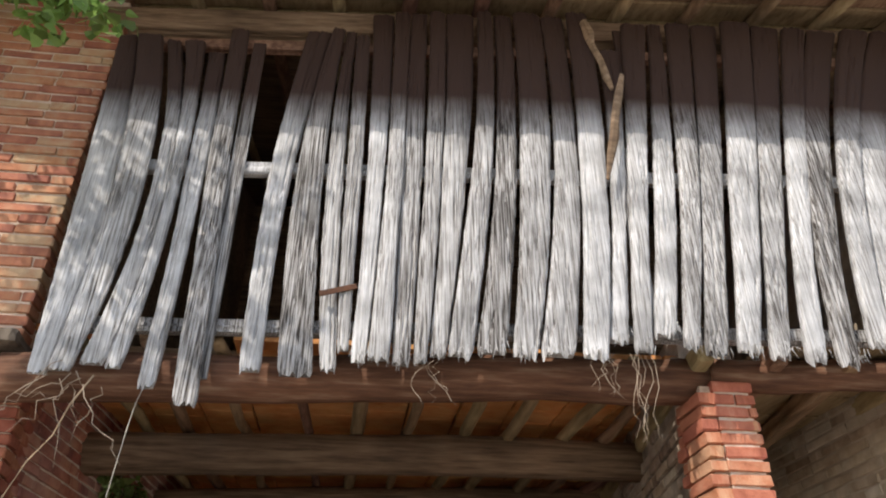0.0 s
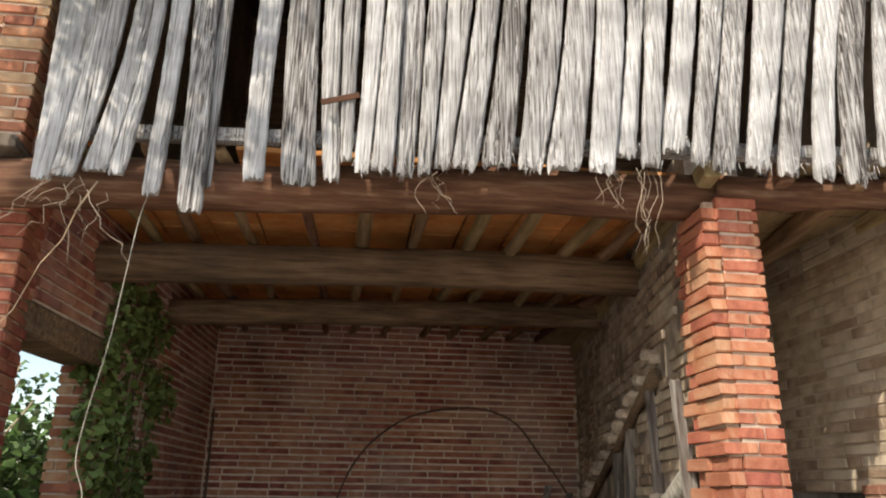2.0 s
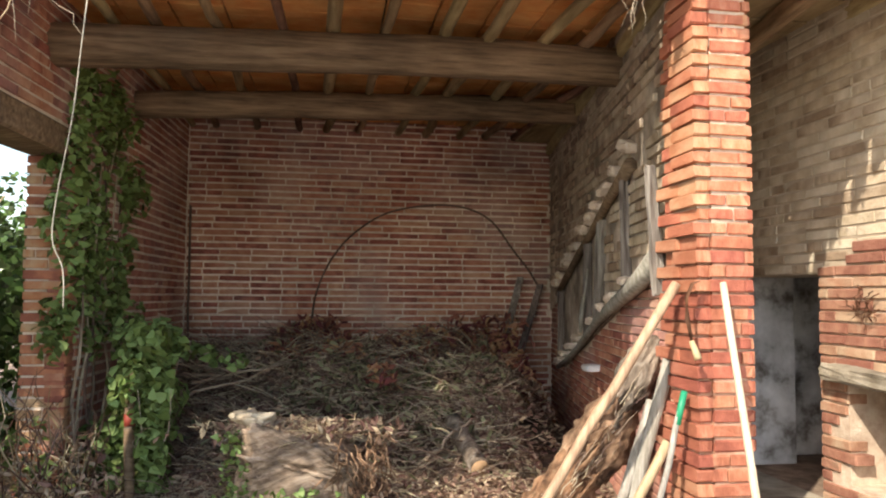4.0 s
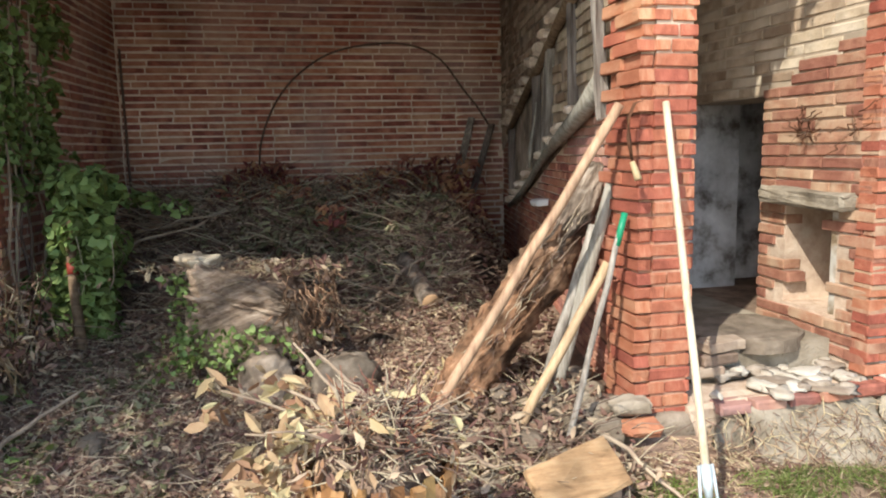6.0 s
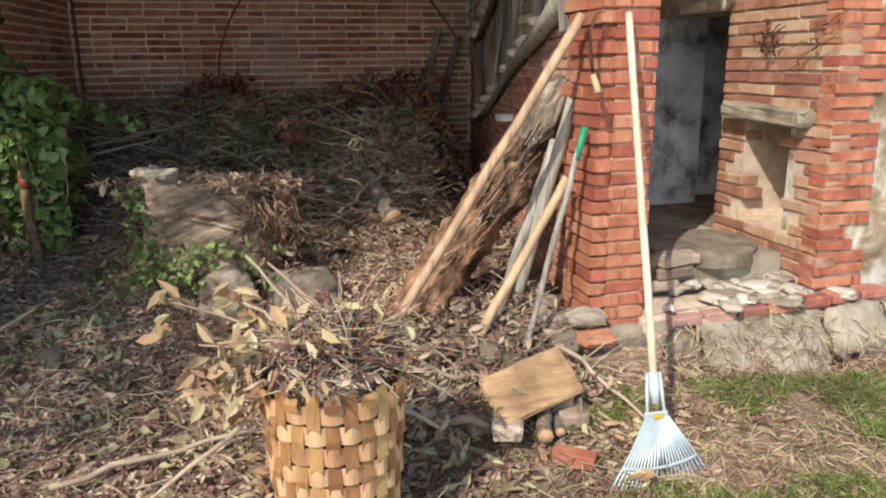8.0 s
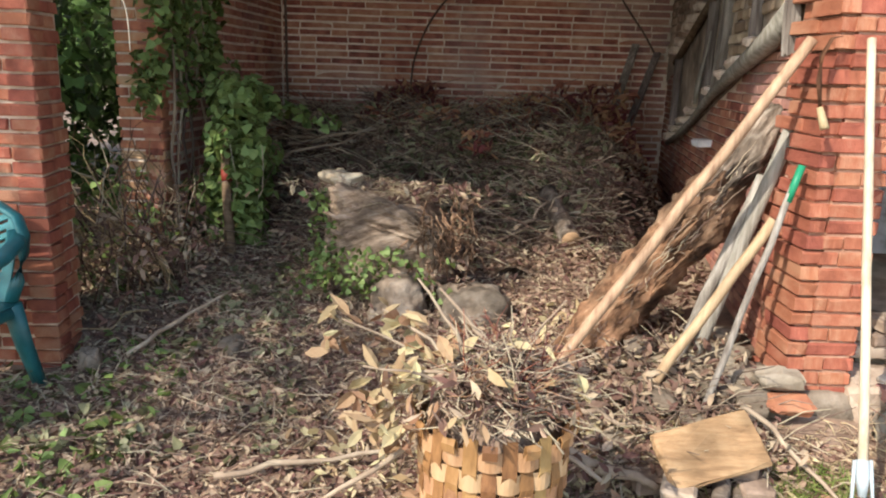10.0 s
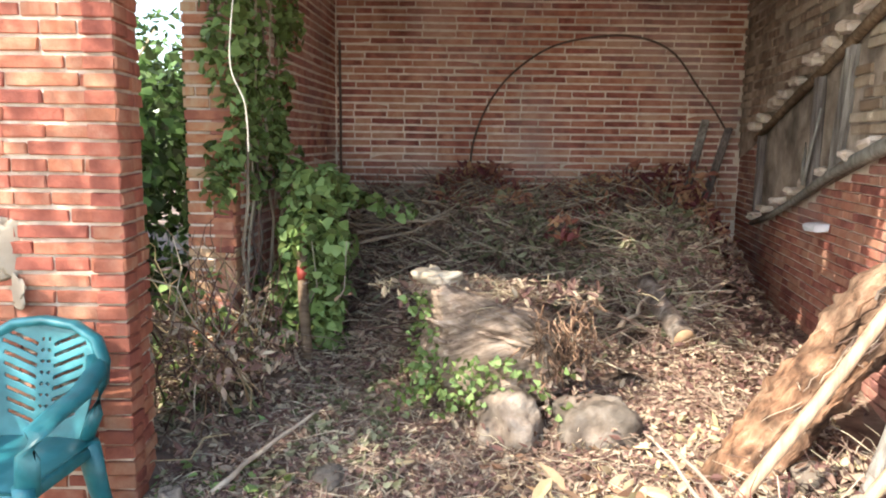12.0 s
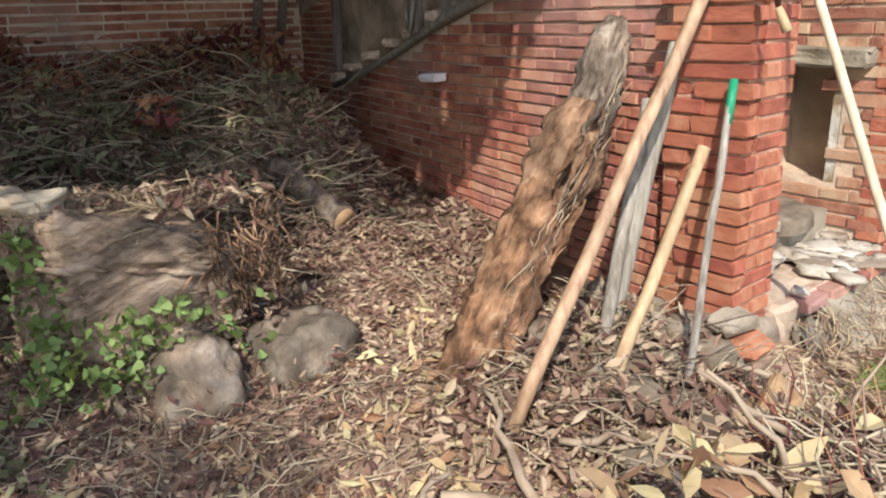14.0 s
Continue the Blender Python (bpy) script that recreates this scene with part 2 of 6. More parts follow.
leaf_pale = surface("pale_leaf", [(0.40, 0.27, 0.145), (0.56, 0.43, 0.25), (0.64, 0.54, 0.35)], 8, 0.7, 0.3, vary="island", amount=0.6, through_light=0.25)
leaf_olive = surface("olive_leaf", [(0.10, 0.105, 0.05), (0.21, 0.205, 0.11), (0.34, 0.32, 0.20)], 5, 0.75, 0.3, vary="island", amount=0.9, through_light=0.2)
leaf_rust = surface("rust_leaf", [(0.16, 0.058, 0.044), (0.34, 0.135, 0.088), (0.47, 0.24, 0.155)], 5, 0.8, 0.3, vary="island", amount=0.9, through_light=0.2)
leaf_green = surface("ivy_leaf", [(0.085, 0.13, 0.034), (0.175, 0.26, 0.072), (0.30, 0.39, 0.14)], 4, 0.6, 0.2, vary="island", amount=0.9, stain=0.2, spec=0.3, through_light=0.3)
leaf_hedge = surface("hedge_leaf", [(0.024, 0.05, 0.013), (0.06, 0.115, 0.03), (0.14, 0.22, 0.065)], 4, 0.6, 0.2, vary="island", amount=0.9, stain=0.2, spec=0.3, through_light=0.25)
leaf_tree = surface("tree_leaf", [(0.09, 0.15, 0.03), (0.18, 0.29, 0.06), (0.28, 0.40, 0.10)], 4, 0.45, 0.2, vary="island", amount=0.8, stain=0.1, spec=0.5, through_light=0.5)
twig = surface("dry_twig", [(0.16, 0.112, 0.083), (0.31, 0.23, 0.172), (0.47, 0.38, 0.29)], 6, 0.9, 0.4, vary="island", amount=0.9)
bramble_stem = surface("bramble_stem", [(0.10, 0.06, 0.038), (0.22, 0.135, 0.08), (0.36, 0.245, 0.15)], 6, 0.9, 0.4, vary="island", amount=0.9)
straw = surface("straw", [(0.22, 0.145, 0.095), (0.40, 0.28, 0.185), (0.56, 0.43, 0.30)], 6, 0.85, 0.2, vary="island", amount=0.9, through_light=0.15)
grass_green = surface("grass_blade", [(0.07, 0.12, 0.025), (0.15, 0.225, 0.05), (0.30, 0.33, 0.11)], 6, 0.7, 0.1, vary="island", amount=0.9, through_light=0.3)
splint = surface("basket_splint", [(0.28, 0.145, 0.072), (0.47, 0.265, 0.14), (0.60, 0.39, 0.235)], 2.5, 0.6, 0.3, (9, 9, 3), "object", 0.5, hue=0.01)
stake_splint = surface("stake_splint", [(0.20, 0.10, 0.04), (0.36, 0.19, 0.075), (0.48, 0.29, 0.13)], 2.5, 0.6, 0.3, (9, 9, 3), "object", 0.5, hue=0.01)
green_plastic = surface("green_plastic", [(0.012, 0.11, 0.13), (0.022, 0.16, 0.18), (0.05, 0.23, 0.25)], 5, 0.38, 0.08, stain=0.25, stain_scale=5, spec=0.5)
grip_green = surface("grip_green", [(0.01, 0.20, 0.10), (0.015, 0.26, 0.14)], 8, 0.4, 0.1)
blue_metal = surface("rake_steel", [(0.50, 0.60, 0.66), (0.66, 0.74, 0.78)], 10, 0.35, 0.05, spec=0.6, metal=0.25)
rust = surface("rusty_iron", [(0.05, 0.025, 0.015), (0.13, 0.06, 0.035), (0.22, 0.10, 0.05)], 14, 0.8, 0.5, metal=0.3)
cord_mat = surface("pale_cord", [(0.36, 0.32, 0.26), (0.52, 0.48, 0.40)], 20, 0.9, 0.3)
yellow_paint = surface("yellow_paint", [(0.62, 0.42, 0.03), (0.72, 0.52, 0.06)], 10, 0.5, 0.1)
red_paint = surface("red_paint", [(0.20, 0.032, 0.022), (0.30, 0.052, 0.034)], 10, 0.6, 0.2)

# ---- building helpers ----
R = random.Random(7)


def link(name, data, parent=None):
    ob = new(name, data)
    if parent is not None:
        ob.parent = parent
    return ob


def thing(name, label, category, at=(0, 0, 0), group="", kind=""):
    """An empty at a thing's base that carries its parts."""
    ob = new(name)
    ob.location = at
    ob.empty_display_size = 0.1
    bpy.context.view_layer.update()
    return tagged(ob, label, category, group, kind)


def raw(name, verts, faces, mat, parent=None, smooth=False):
    """A mesh object from world coordinates, moved into its parent's frame."""
    me = bpy.data.meshes.new(name)
    off = parent.matrix_world.translation if parent is not None else Vector((0, 0, 0))
    if parent is not None and parent.parent is not None:
        off = parent.parent.matrix_world.translation
        off = off + parent.location
    vs = np.asarray(verts, float) - np.array(off)
    me.from_pydata(vs.tolist(), [], faces if isinstance(faces, list) else faces.tolist())
    me.materials.append(mat)
    if smooth:
        me.polygons.foreach_set("use_smooth", [True] * len(me.polygons))
    me.update()
    return link(name, me, parent)


def part(name, bm, mat, parent, label="", smooth=False):
    """One mesh under a thing or a part, from a bmesh in world coordinates."""
    bmesh.ops.recalc_face_normals(bm, faces=bm.faces)
    verts = [v.co.copy() for v in bm.verts]
    bm.verts.index_update()
    faces = [[v.index for v in f.verts] for f in bm.faces]
    bm.free()
    ob = raw(name, [tuple(v) for v in verts], faces, mat, parent, smooth)
    if label:
        tagged(ob, label)
    return ob


def box_bm(m, size, bevel=0.006, wobble=0.0, cuts=0):
    """A bevelled box of that size, posed by m, its corners a little uneven."""
    bm = bmesh.new()
    bmesh.ops.create_cube(bm, size=1.0)
    bmesh.ops.scale(bm, vec=size, verts=bm.verts)
    if cuts:
        bmesh.ops.subdivide_edges(bm, edges=bm.edges, cuts=cuts, use_grid_fill=True)
    if bevel:
        bmesh.ops.bevel(bm, geom=[e for e in bm.edges if e.calc_face_angle(0) > 0.5], offset=bevel, segments=1, affect="EDGES")
    if wobble:
        for v in bm.verts:
            v.co += Vector((R.uniform(-1, 1), R.uniform(-1, 1), R.uniform(-1, 1))) * wobble
    bmesh.ops.transform(bm, matrix=m, verts=bm.verts)
    return bm


def sweep(points, radii, sides=8, rough=0.0, seed=0, cap=True, flat=1.0):
    """Vertices and faces of a tapered tube along points."""
    pts = [Vector(p) for p in points]
    if not hasattr(radii, "__len__"):
        radii = [radii] * len(pts)
    rr = random.Random(seed)
    verts, faces = [], []
    up = Vector((0.13, 0.21, 0.97))
    for i, p in enumerate(pts):
        d = (pts[min(i + 1, len(pts) - 1)] - pts[max(i - 1, 0)]).normalized()
        a = d.cross(up)
        if a.length < 0.05:
            a = d.cross(Vector((1, 0.2, 0)))
        a.normalize()
        b = d.cross(a).normalized()
        for k in range(sides):
            an = 2 * math.pi * k / sides
            w = 1 + rr.uniform(-rough, rough)
            verts.append(tuple(p + (a * math.cos(an) + b * math.sin(an) * flat) * radii[i] * w))
    for i in range(len(pts) - 1):
        for k in range(sides):
            k2 = (k + 1) % sides
            faces.append([i * sides + k, i * sides + k2, (i + 1) * sides + k2, (i + 1) * sides + k])
    if cap:
        faces.append(list(range(sides))[::-1])
        e = (len(pts) - 1) * sides
        faces.append([e + k for k in range(sides)])
    return verts, faces


def tube(name, points, radii, mat, parent=None, sides=8, rough=0.0, seed=0, smooth=True, flat=1.0):
    v, f = sweep(points, radii, sides, rough, seed, True, flat)
    return raw(name, v, f, mat, parent, smooth)


def between(a, b, n, sag=0.0, jitter=0.0, seed=0):
    """n points from a to b that bow and wander a little."""
    rr = random.Random(seed)
    a, b = Vector(a), Vector(b)
    out = []
    for i in range(n):
        t = i / (n - 1)
        p = a.lerp(b, t) + Vector((0, 0, -sag * 4 * t * (1 - t)))
        if 0 < i < n - 1:
            p += Vector((rr.uniform(-1, 1), rr.uniform(-1, 1), rr.uniform(-1, 1))) * jitter
        out.append(p)
    return out


def tubes(name, runs, mat, parent=None, sides=5):
    """Many thin tubes as one mesh; runs: lists of (points, radii)."""
    vs, fs = [], []
    for i, (p, r) in enumerate(runs):
        v, f = sweep(p, r, sides, 0.08, i)
        o = len(vs)
        vs += v
        fs += [[k + o for k in q] for q in f]
    return raw(name, vs, fs, mat, parent, True)


LEAF_IVY = np.array([(0, -0.5, 0), (0.42, -0.34, 0.06), (0.30, 0.05, 0.02), (0, 0.55, -0.08), (-0.30, 0.05, 0.02), (-0.42, -0.34, 0.06), (0, -0.05, -0.05)])
LEAF_LONG = np.array([(0, -0.5, 0), (0.2, -0.2, 0.09), (0.19, 0.15, 0.07), (0, 0.55, 0.02), (-0.19, 0.15, 0.07), (-0.2, -0.2, 0.09), (0, 0.0, -0.05)])


def leaves(name, centres, normals, sizes, mat, parent=None, shape=LEAF_IVY, curl=0.5, seed=1):
    """Many small folded leaves as one mesh."""
    rg = np.random.default_rng(seed)
    c = np.asarray(centres, float)
    nrm = np.asarray(normals, float)
    k = len(c)
    nrm = nrm / (np.linalg.norm(nrm, axis=1)[:, None] + 1e-9)
    t = np.cross(nrm, rg.normal(size=(k, 3)))
    t /= np.linalg.norm(t, axis=1)[:, None] + 1e-9
    b = np.cross(nrm, t)
    s = np.asarray(sizes, float)[:, None, None]
    sh = np.repeat(shape[None], k, 0)
    sh[:, :, 2] *= rg.uniform(-curl * 2, curl * 3, size=(k, 1))
    sh[:, :, 0] *= rg.uniform(0.7, 1.2, size=(k, 1))
    v = c[:, None, :] + s * (sh[:, :, :1] * t[:, None, :] + sh[:, :, 1:2] * b[:, None, :] + sh[:, :, 2:] * nrm[:, None, :])
    f = np.array([(0, 1, 6), (1, 2, 6), (2, 3, 6), (3, 4, 6), (4, 5, 6), (5, 0, 6)])
    fa = (f[None] + 7 * np.arange(k)[:, None, None]).reshape(-1, 3)
    return raw(name, v.reshape(-1, 3), fa, mat, parent, False)


def brick_mesh(l, d, h, seed):
    bm = bmesh.new()
    bmesh.ops.create_cube(bm, size=1.0)
    bmesh.ops.scale(bm, vec=(l, d, h), verts=bm.verts)
    bmesh.ops.bevel(bm, geom=bm.edges[:], offset=0.005, segments=1, affect="EDGES")
    rr = random.Random(seed)
    for v in bm.verts:
        v.co += Vector((rr.uniform(-1, 1) * 0.004, rr.uniform(-1, 1) * 0.003, rr.uniform(-1, 1) * 0.0028))
    me = bpy.data.meshes.new("brick")
    bm.to_mesh(me)
    bm.free()
    return me


BRICKS = [brick_mesh(0.27, 0.11, 0.050, s) for s in range(8)]
MATTED = {}


def matted(i, mat):
    key = (i, mat.name)
    if key not in MATTED:
        me = BRICKS[i].copy()
        me.materials.append(mat)
        MATTED[key] = me
    return MATTED[key]


LATE = []


def courses(parent, a, b, z0, z1, mats, out=1, skip=None, course=0.061, joint=0.011, blen=0.27, limit=120, near=None, jit=0.004, seed=3, proud=0.0):
    """Bricks in running bond on the upright face from a to b (x, y), left to right as seen from outside; laid last in the file."""
    LATE.append((parent, a, b, z0, z1, mats, skip, course, joint, blen, limit, near, jit, seed, proud))


def lay(parent, a, b, z0, z1, mats, skip, course, joint, blen, limit, near, jit, seed, proud):
    rr = random.Random(seed)
    a2, b2 = Vector((a[0], a[1], 0)), Vector((b[0], b[1], 0))
    u = (b2 - a2).normalized()
    n = Vector((u.y, -u.x, 0))
    length = (b2 - a2).length
    rows = []
    z, k = z0, 0
    while z < z1 - 0.02:
        x = -rr.choice((0.0, 0.14, 0.07, 0.2)) if k % 2 else -rr.choice((0.0, 0.13, 0.05))
        while x < length - 0.02:
            bl = blen if rr.random() < 0.72 else blen * 0.5
            x0, x1 = max(0.0, x + joint * 0.28), min(length, x + bl - joint * 0.28)
            if x1 - x0 > 0.035:
                um, zm = (x0 + x1) / 2, z + course / 2
                if not (skip and skip(um, zm)):
                    rows.append((um, zm, x1 - x0, rr.randrange(8), rr.uniform(-jit, jit) + proud, rr.uniform(-0.012, 0.012), rr.uniform(-0.014, 0.014), rr.uniform(0.94, 1.06)))
            x += bl
        z += course
        k += 1
    if near is not None:
        rows.sort(key=lambda q: (q[0] - near[0]) ** 2 + (q[1] - near[1]) ** 2)
    base = Matrix(((u.x, -n.x, 0, 0), (u.y, -n.y, 0, 0), (0, 0, 1, 0), (0, 0, 0, 1)))
    vs, fs, count = [], [], 0
    h = (course - joint) / 0.050
    for i, (um, zm, wl, var, push, tilt, yaw, hs) in enumerate(rows):
        p = a2 + u * um + n * (push - 0.064) + Vector((0, 0, zm))
        m = Matrix.Translation(p) @ base @ Matrix.Rotation(tilt, 4, "Y") @ Matrix.Rotation(yaw, 4, "Z") @ Matrix.Diagonal((wl / 0.27, 1, h * hs, 1))
        if i < limit:
            ob = bpy.data.objects.new("brick", matted(var, mats[0]))
            scene.collection.objects.link(ob)
            ob.parent = parent
            ob.matrix_basis = parent.matrix_world.inverted() @ m
        else:
            me = BRICKS[var]
            co = np.empty(len(me.vertices) * 3)
            me.vertices.foreach_get("co", co)
            co = np.c_[co.reshape(-1, 3), np.ones(len(me.vertices))] @ np.array(m).T
            vs.append(co[:, :3])
            fs += [[q + count for q in pl.vertices] for pl in me.polygons]
            count += len(co)
    if vs:
        ob = raw("brickwork", np.concatenate(vs), fs, mats[1], parent)
        tagged(ob, kind="stuff")


def slab(name, corners, z0, z1, mat, parent=None, cut=4, wob=0.0):
    """An upright or flat prism over a plan polygon."""
    bm = bmesh.new()
    lo = [bm.verts.new((x, y, z0)) for x, y in corners]
    hi = [bm.verts.new((x, y, z1)) for x, y in corners]
    bm.faces.new(lo[::-1])
    bm.faces.new(hi)
    for i in range(len(corners)):
        j = (i + 1) % len(corners)
        bm.faces.new((lo[i], lo[j], hi[j], hi[i]))
    return part(name, bm, mat, parent)


def step(v, a, b):
    t = min(1.0, max(0.0, (v - a) / (b - a)))
    return t * t * (3 - 2 * t)


def rock(name, at, size, mat, parent=None, seed=0, lump=0.22, sub=3):
    bm = bmesh.new()
    bmesh.ops.create_icosphere(bm, subdivisions=sub, radius=1.0)
    o = Vector((seed * 3.7, seed * 1.3, 0))
    for v in bm.verts:
        c = v.co.copy()
        q = Vector([math.copysign(abs(w) ** 0.75, w) for w in c])
        q *= 1 + lump * noise.noise(c * 1.3 + o) + lump * 0.4 * noise.noise(c * 4 + o)
        v.co = Vector((q.x * size[0], q.y * size[1], q.z * size[2]))
    bmesh.ops.transform(bm, matrix=Matrix.Translation(at) @ Matrix.Rotation(seed * 1.7, 4, "Z"), verts=bm.verts)
    return part(name, bm, mat, parent, smooth=True)

# ---- the ground ----


def ground_z(x, y):
    z = 0.12 + 0.33 * step(y, 4.3, 6.4)
    z += 0.20 * math.exp(-((x - 1.65) / 0.75) ** 2 - ((y - 4.75) / 0.55) ** 2) * step(1.0, 0.2, 1.0)
    near = step(9 - abs(y - 5), 0, 4) * step(8 - abs(x), 0, 4)
    z += near * (0.035 * noise.noise(Vector((x * 1.3, y * 1.3, 0))) + 0.015 * noise.noise(Vector((x * 5, y * 5, 3))))
    return z


def heap_z(x, y):
    """The brushwood heap at the back of the bay."""
    side = step(x, -1.5, -0.9) * (1 - step(x, 1.45 + 0.25 * step(y, 6.8, 7.6), 1.98 + 0.18 * step(y, 6.8, 7.6)))
    z = 0.40 + 0.72 * step(y, 6.1, 8.2) * side
    z += 0.22 * math.exp(-((x - 1.30) / 0.42) ** 2 - ((y - 7.05) / 0.40) ** 2) * side
    z += 0.17 * noise.noise(Vector((x * 2.4, y * 2.4, 5))) + 0.05 * noise.noise(Vector((x * 6, y * 6, 9)))
    return z


def sheet(xs, ys, fz):
    verts = [(x, y, fz(x, y)) for y in ys for x in xs]
    w = len(xs)
    faces = [[j * w + i, j * w + i + 1, (j + 1) * w + i + 1, (j + 1) * w + i] for j in range(len(ys) - 1) for i in range(w - 1)]
    return verts, faces


gx = [-300, -120, -50, -20, -10, -6] + [-4.5 + 0.09 * i for i in range(101)] + [6, 10, 20, 50, 120, 300]
gy = [-300, -120, -50, -20, -8, -3, 0, 1.2] + [2.0 + 0.08 * i for i in range(91)] + [10, 13, 20, 50, 120, 300]
v, f = sheet(gx, gy, ground_z)
ground = tagged(raw("ground", v, f, soil, None, True), "bare earth yard strewn with dead leaves and twigs", "ground", kind="structure")
# out of view the earth gives way to the added pale bounce surface
ground.data.materials.append(bounce_ground)
for pl in ground.data.polygons:
    edge = 0.35 * noise.noise(Vector((pl.center.x * 0.9, pl.center.y * 0.9, 7))) + 0.2 * noise.noise(Vector((pl.center.x * 5, pl.center.y * 5, 9)))
    if pl.center.y < 3.2 + 0.6 * edge or pl.center.x > 4.6 + edge:
        pl.material_index = 1

# ---- walls of the barn ----
D0, D1 = (1.64, 4.62), (2.35, 8.98)          # dividing wall, inner face
L0, L1 = (-1.43, 6.23), (-1.28, 8.98)        # side wall, inner face

wall_north = tagged(slab("wall_north", [(-1.6, 8.995), (4.4, 8.995), (4.4, 9.3), (-1.6, 9.3)], 0.0, 3.5, mortar),
                    "back wall of long dull red bricks with wide pale joints", "wall", kind="structure")
courses(wall_north, (-1.28, 8.98), (2.36, 8.98), 0.3, 3.5, (dull_brick, dull_brick_rest), limit=300, near=(1.8, 1.9), jit=0.003, seed=11, course=0.064, joint=0.018, blen=0.30)

ux, uy = (L1[0] - L0[0]), (L1[1] - L0[1])
wall_west = tagged(slab("wall_west", [(L0[0] - 0.014, L0[1] + 0.014), (L1[0] - 0.014, L1[1] + 0.01), (L1[0] - 0.27, L1[1] + 0.01), (L0[0] - 0.246, L0[1] + 0.014)], 0.1, 3.5, mortar),
                   "ivy-grown side wall of dull red brick", "wall", kind="structure")
courses(wall_west, L0, L1, 0.3, 3.4, (dull_brick, dull_brick_rest), limit=180, near=(0.6, 1.8), seed=12, course=0.064, joint=0.017, blen=0.29)
courses(wall_west, (-1.69, 6.23), L0, 0.3, 2.5, (pink_brick, pink_brick_rest), limit=90, near=(0.1, 1.5), seed=13, course=0.062, joint=0.013, proud=0.004)

# wall over the side opening, with its timber lintel
over = tagged(slab("wall_over_opening", [(-1.514, 5.24), (-1.444, 6.235), (-1.70, 6.235), (-1.78, 5.24)], 2.62, 3.5, mortar),
              "red brickwork over the timber lintel of the side opening", "wall", kind="structure")
courses(over, (-1.50, 5.0), (-1.43, 6.24), 2.63, 3.45, (dull_brick, dull_brick_rest), limit=80, near=(0.7, 2.8), seed=14, course=0.062, joint=0.013)
lintel = tagged(part("lintel", box_bm(Matrix.Translation((-1.60, 5.73, 2.54)) @ Matrix.Rotation(radians(-4), 4, "Z"), (0.27, 1.35, 0.16), 0.015, 0.006, 3), beam_wood, None),
                "rough dark oak lintel over the side opening", "beam", kind="structure")

# pier that carries the corner
corner_pier = tagged(slab("corner_pier", [(-2.0, 4.965), (-1.485, 4.965), (-1.515, 5.245), (-2.0, 5.245)], 0.0, 3.2, mortar_pale),
                     "square red brick pier with pale lime joints", "pier", kind="structure")
courses(corner_pier, (-2.01, 4.95), (-1.47, 4.95), 0.16, 3.2, (red_brick, red_brick_rest), limit=150, near=(0.3, 1.2), seed=21, jit=0.004, joint=0.014, proud=0.006)
courses(corner_pier, (-1.47, 4.95), (-1.50, 5.25), 0.16, 3.2, (red_brick, red_brick_rest), limit=90, near=(0.1, 1.2), seed=22, jit=0.004, proud=0.006)
courses(corner_pier, (-2.01, 5.25), (-2.01, 4.95), 0.16, 3.2, (red_brick, red_brick_rest), limit=20, near=(0.1, 1.2), seed=23)

# upper storey front beside the boards
upper_wall = tagged(slab("wall_upper_front", [(-3.4, 4.735), (-1.475, 4.735), (-1.475, 5.1), (-3.4, 5.1)], 3.2, 5.45, mortar_pale),
                    "sunlit upper front wall of pinkish brick", "wall", kind="structure")
courses(upper_wall, (-2.6, 4.72), (-1.46, 4.72), 3.2, 5.4, (pink_brick, pink_brick_rest), limit=150, near=(0.9, 1.2), seed=31, joint=0.014, proud=0.004)
ledge = tagged(part("wall_ledge", box_bm(Matrix.Translation((-1.95, 4.80, 3.18)), (1.0, 0.34, 0.07), 0.012, 0.008, 2), stone, None),
               "mossy stone course under the upper wall", "ledge", kind="structure")

# front pier, its toothed flank and the dividing wall behind it


def toothed(z):
    """Courses whose corner brick has fallen out."""
    return 0.95 < z < 2.25 and int((z - 0.34) / 0.061 + 0.001) % 2 == 1


PIER_FOOT = 0.34 + 0.061 * 26
front_pier = tagged(slab("front_pier", [(1.68, 4.535), (1.847, 4.535), (1.925, 4.86), (1.70, 4.86)], 0.1, PIER_FOOT, red_mortar),
                    "slender red brick pier with a toothed broken flank", "pier", kind="structure")
slab("upper_core", [(1.68, 4.536), (1.847, 4.536), (1.925, 4.86), (1.70, 4.86)], PIER_FOOT, 3.06, mortar_pale, front_pier)
courses(front_pier, (1.665, 4.52), (1.865, 4.52), 0.34, PIER_FOOT, (red_brick, red_brick_rest), limit=90, near=(0.1, 1.2), seed=41, jit=0.003, proud=0.005, blen=0.21)
courses(front_pier, (1.665, 4.52), (1.865, 4.52), PIER_FOOT, 3.06, (orange_brick, orange_brick_rest), limit=60, near=(0.1, 2.2), seed=44, jit=0.003, proud=0.005, blen=0.21, joint=0.014)
courses(front_pier, (1.865, 4.52), (1.94, 4.86), 0.34, PIER_FOOT, (red_brick, red_brick_rest), limit=40, near=(0.1, 1.2), seed=42)
courses(front_pier, (1.865, 4.52), (1.94, 4.86), PIER_FOOT, 3.06, (orange_brick, orange_brick_rest), limit=30, near=(0.1, 2.2), seed=45, joint=0.014)
slab("flank_core", [(1.622, 4.552), (1.68, 4.552), (1.70, 4.86), (1.63, 4.86)], 0.1, PIER_FOOT, red_mortar, front_pier)
slab("flank_core", [(1.622, 4.552), (1.68, 4.552), (1.70, 4.86), (1.63, 4.86)], PIER_FOOT, 3.06, mortar_pale, front_pier)
TEETH = []
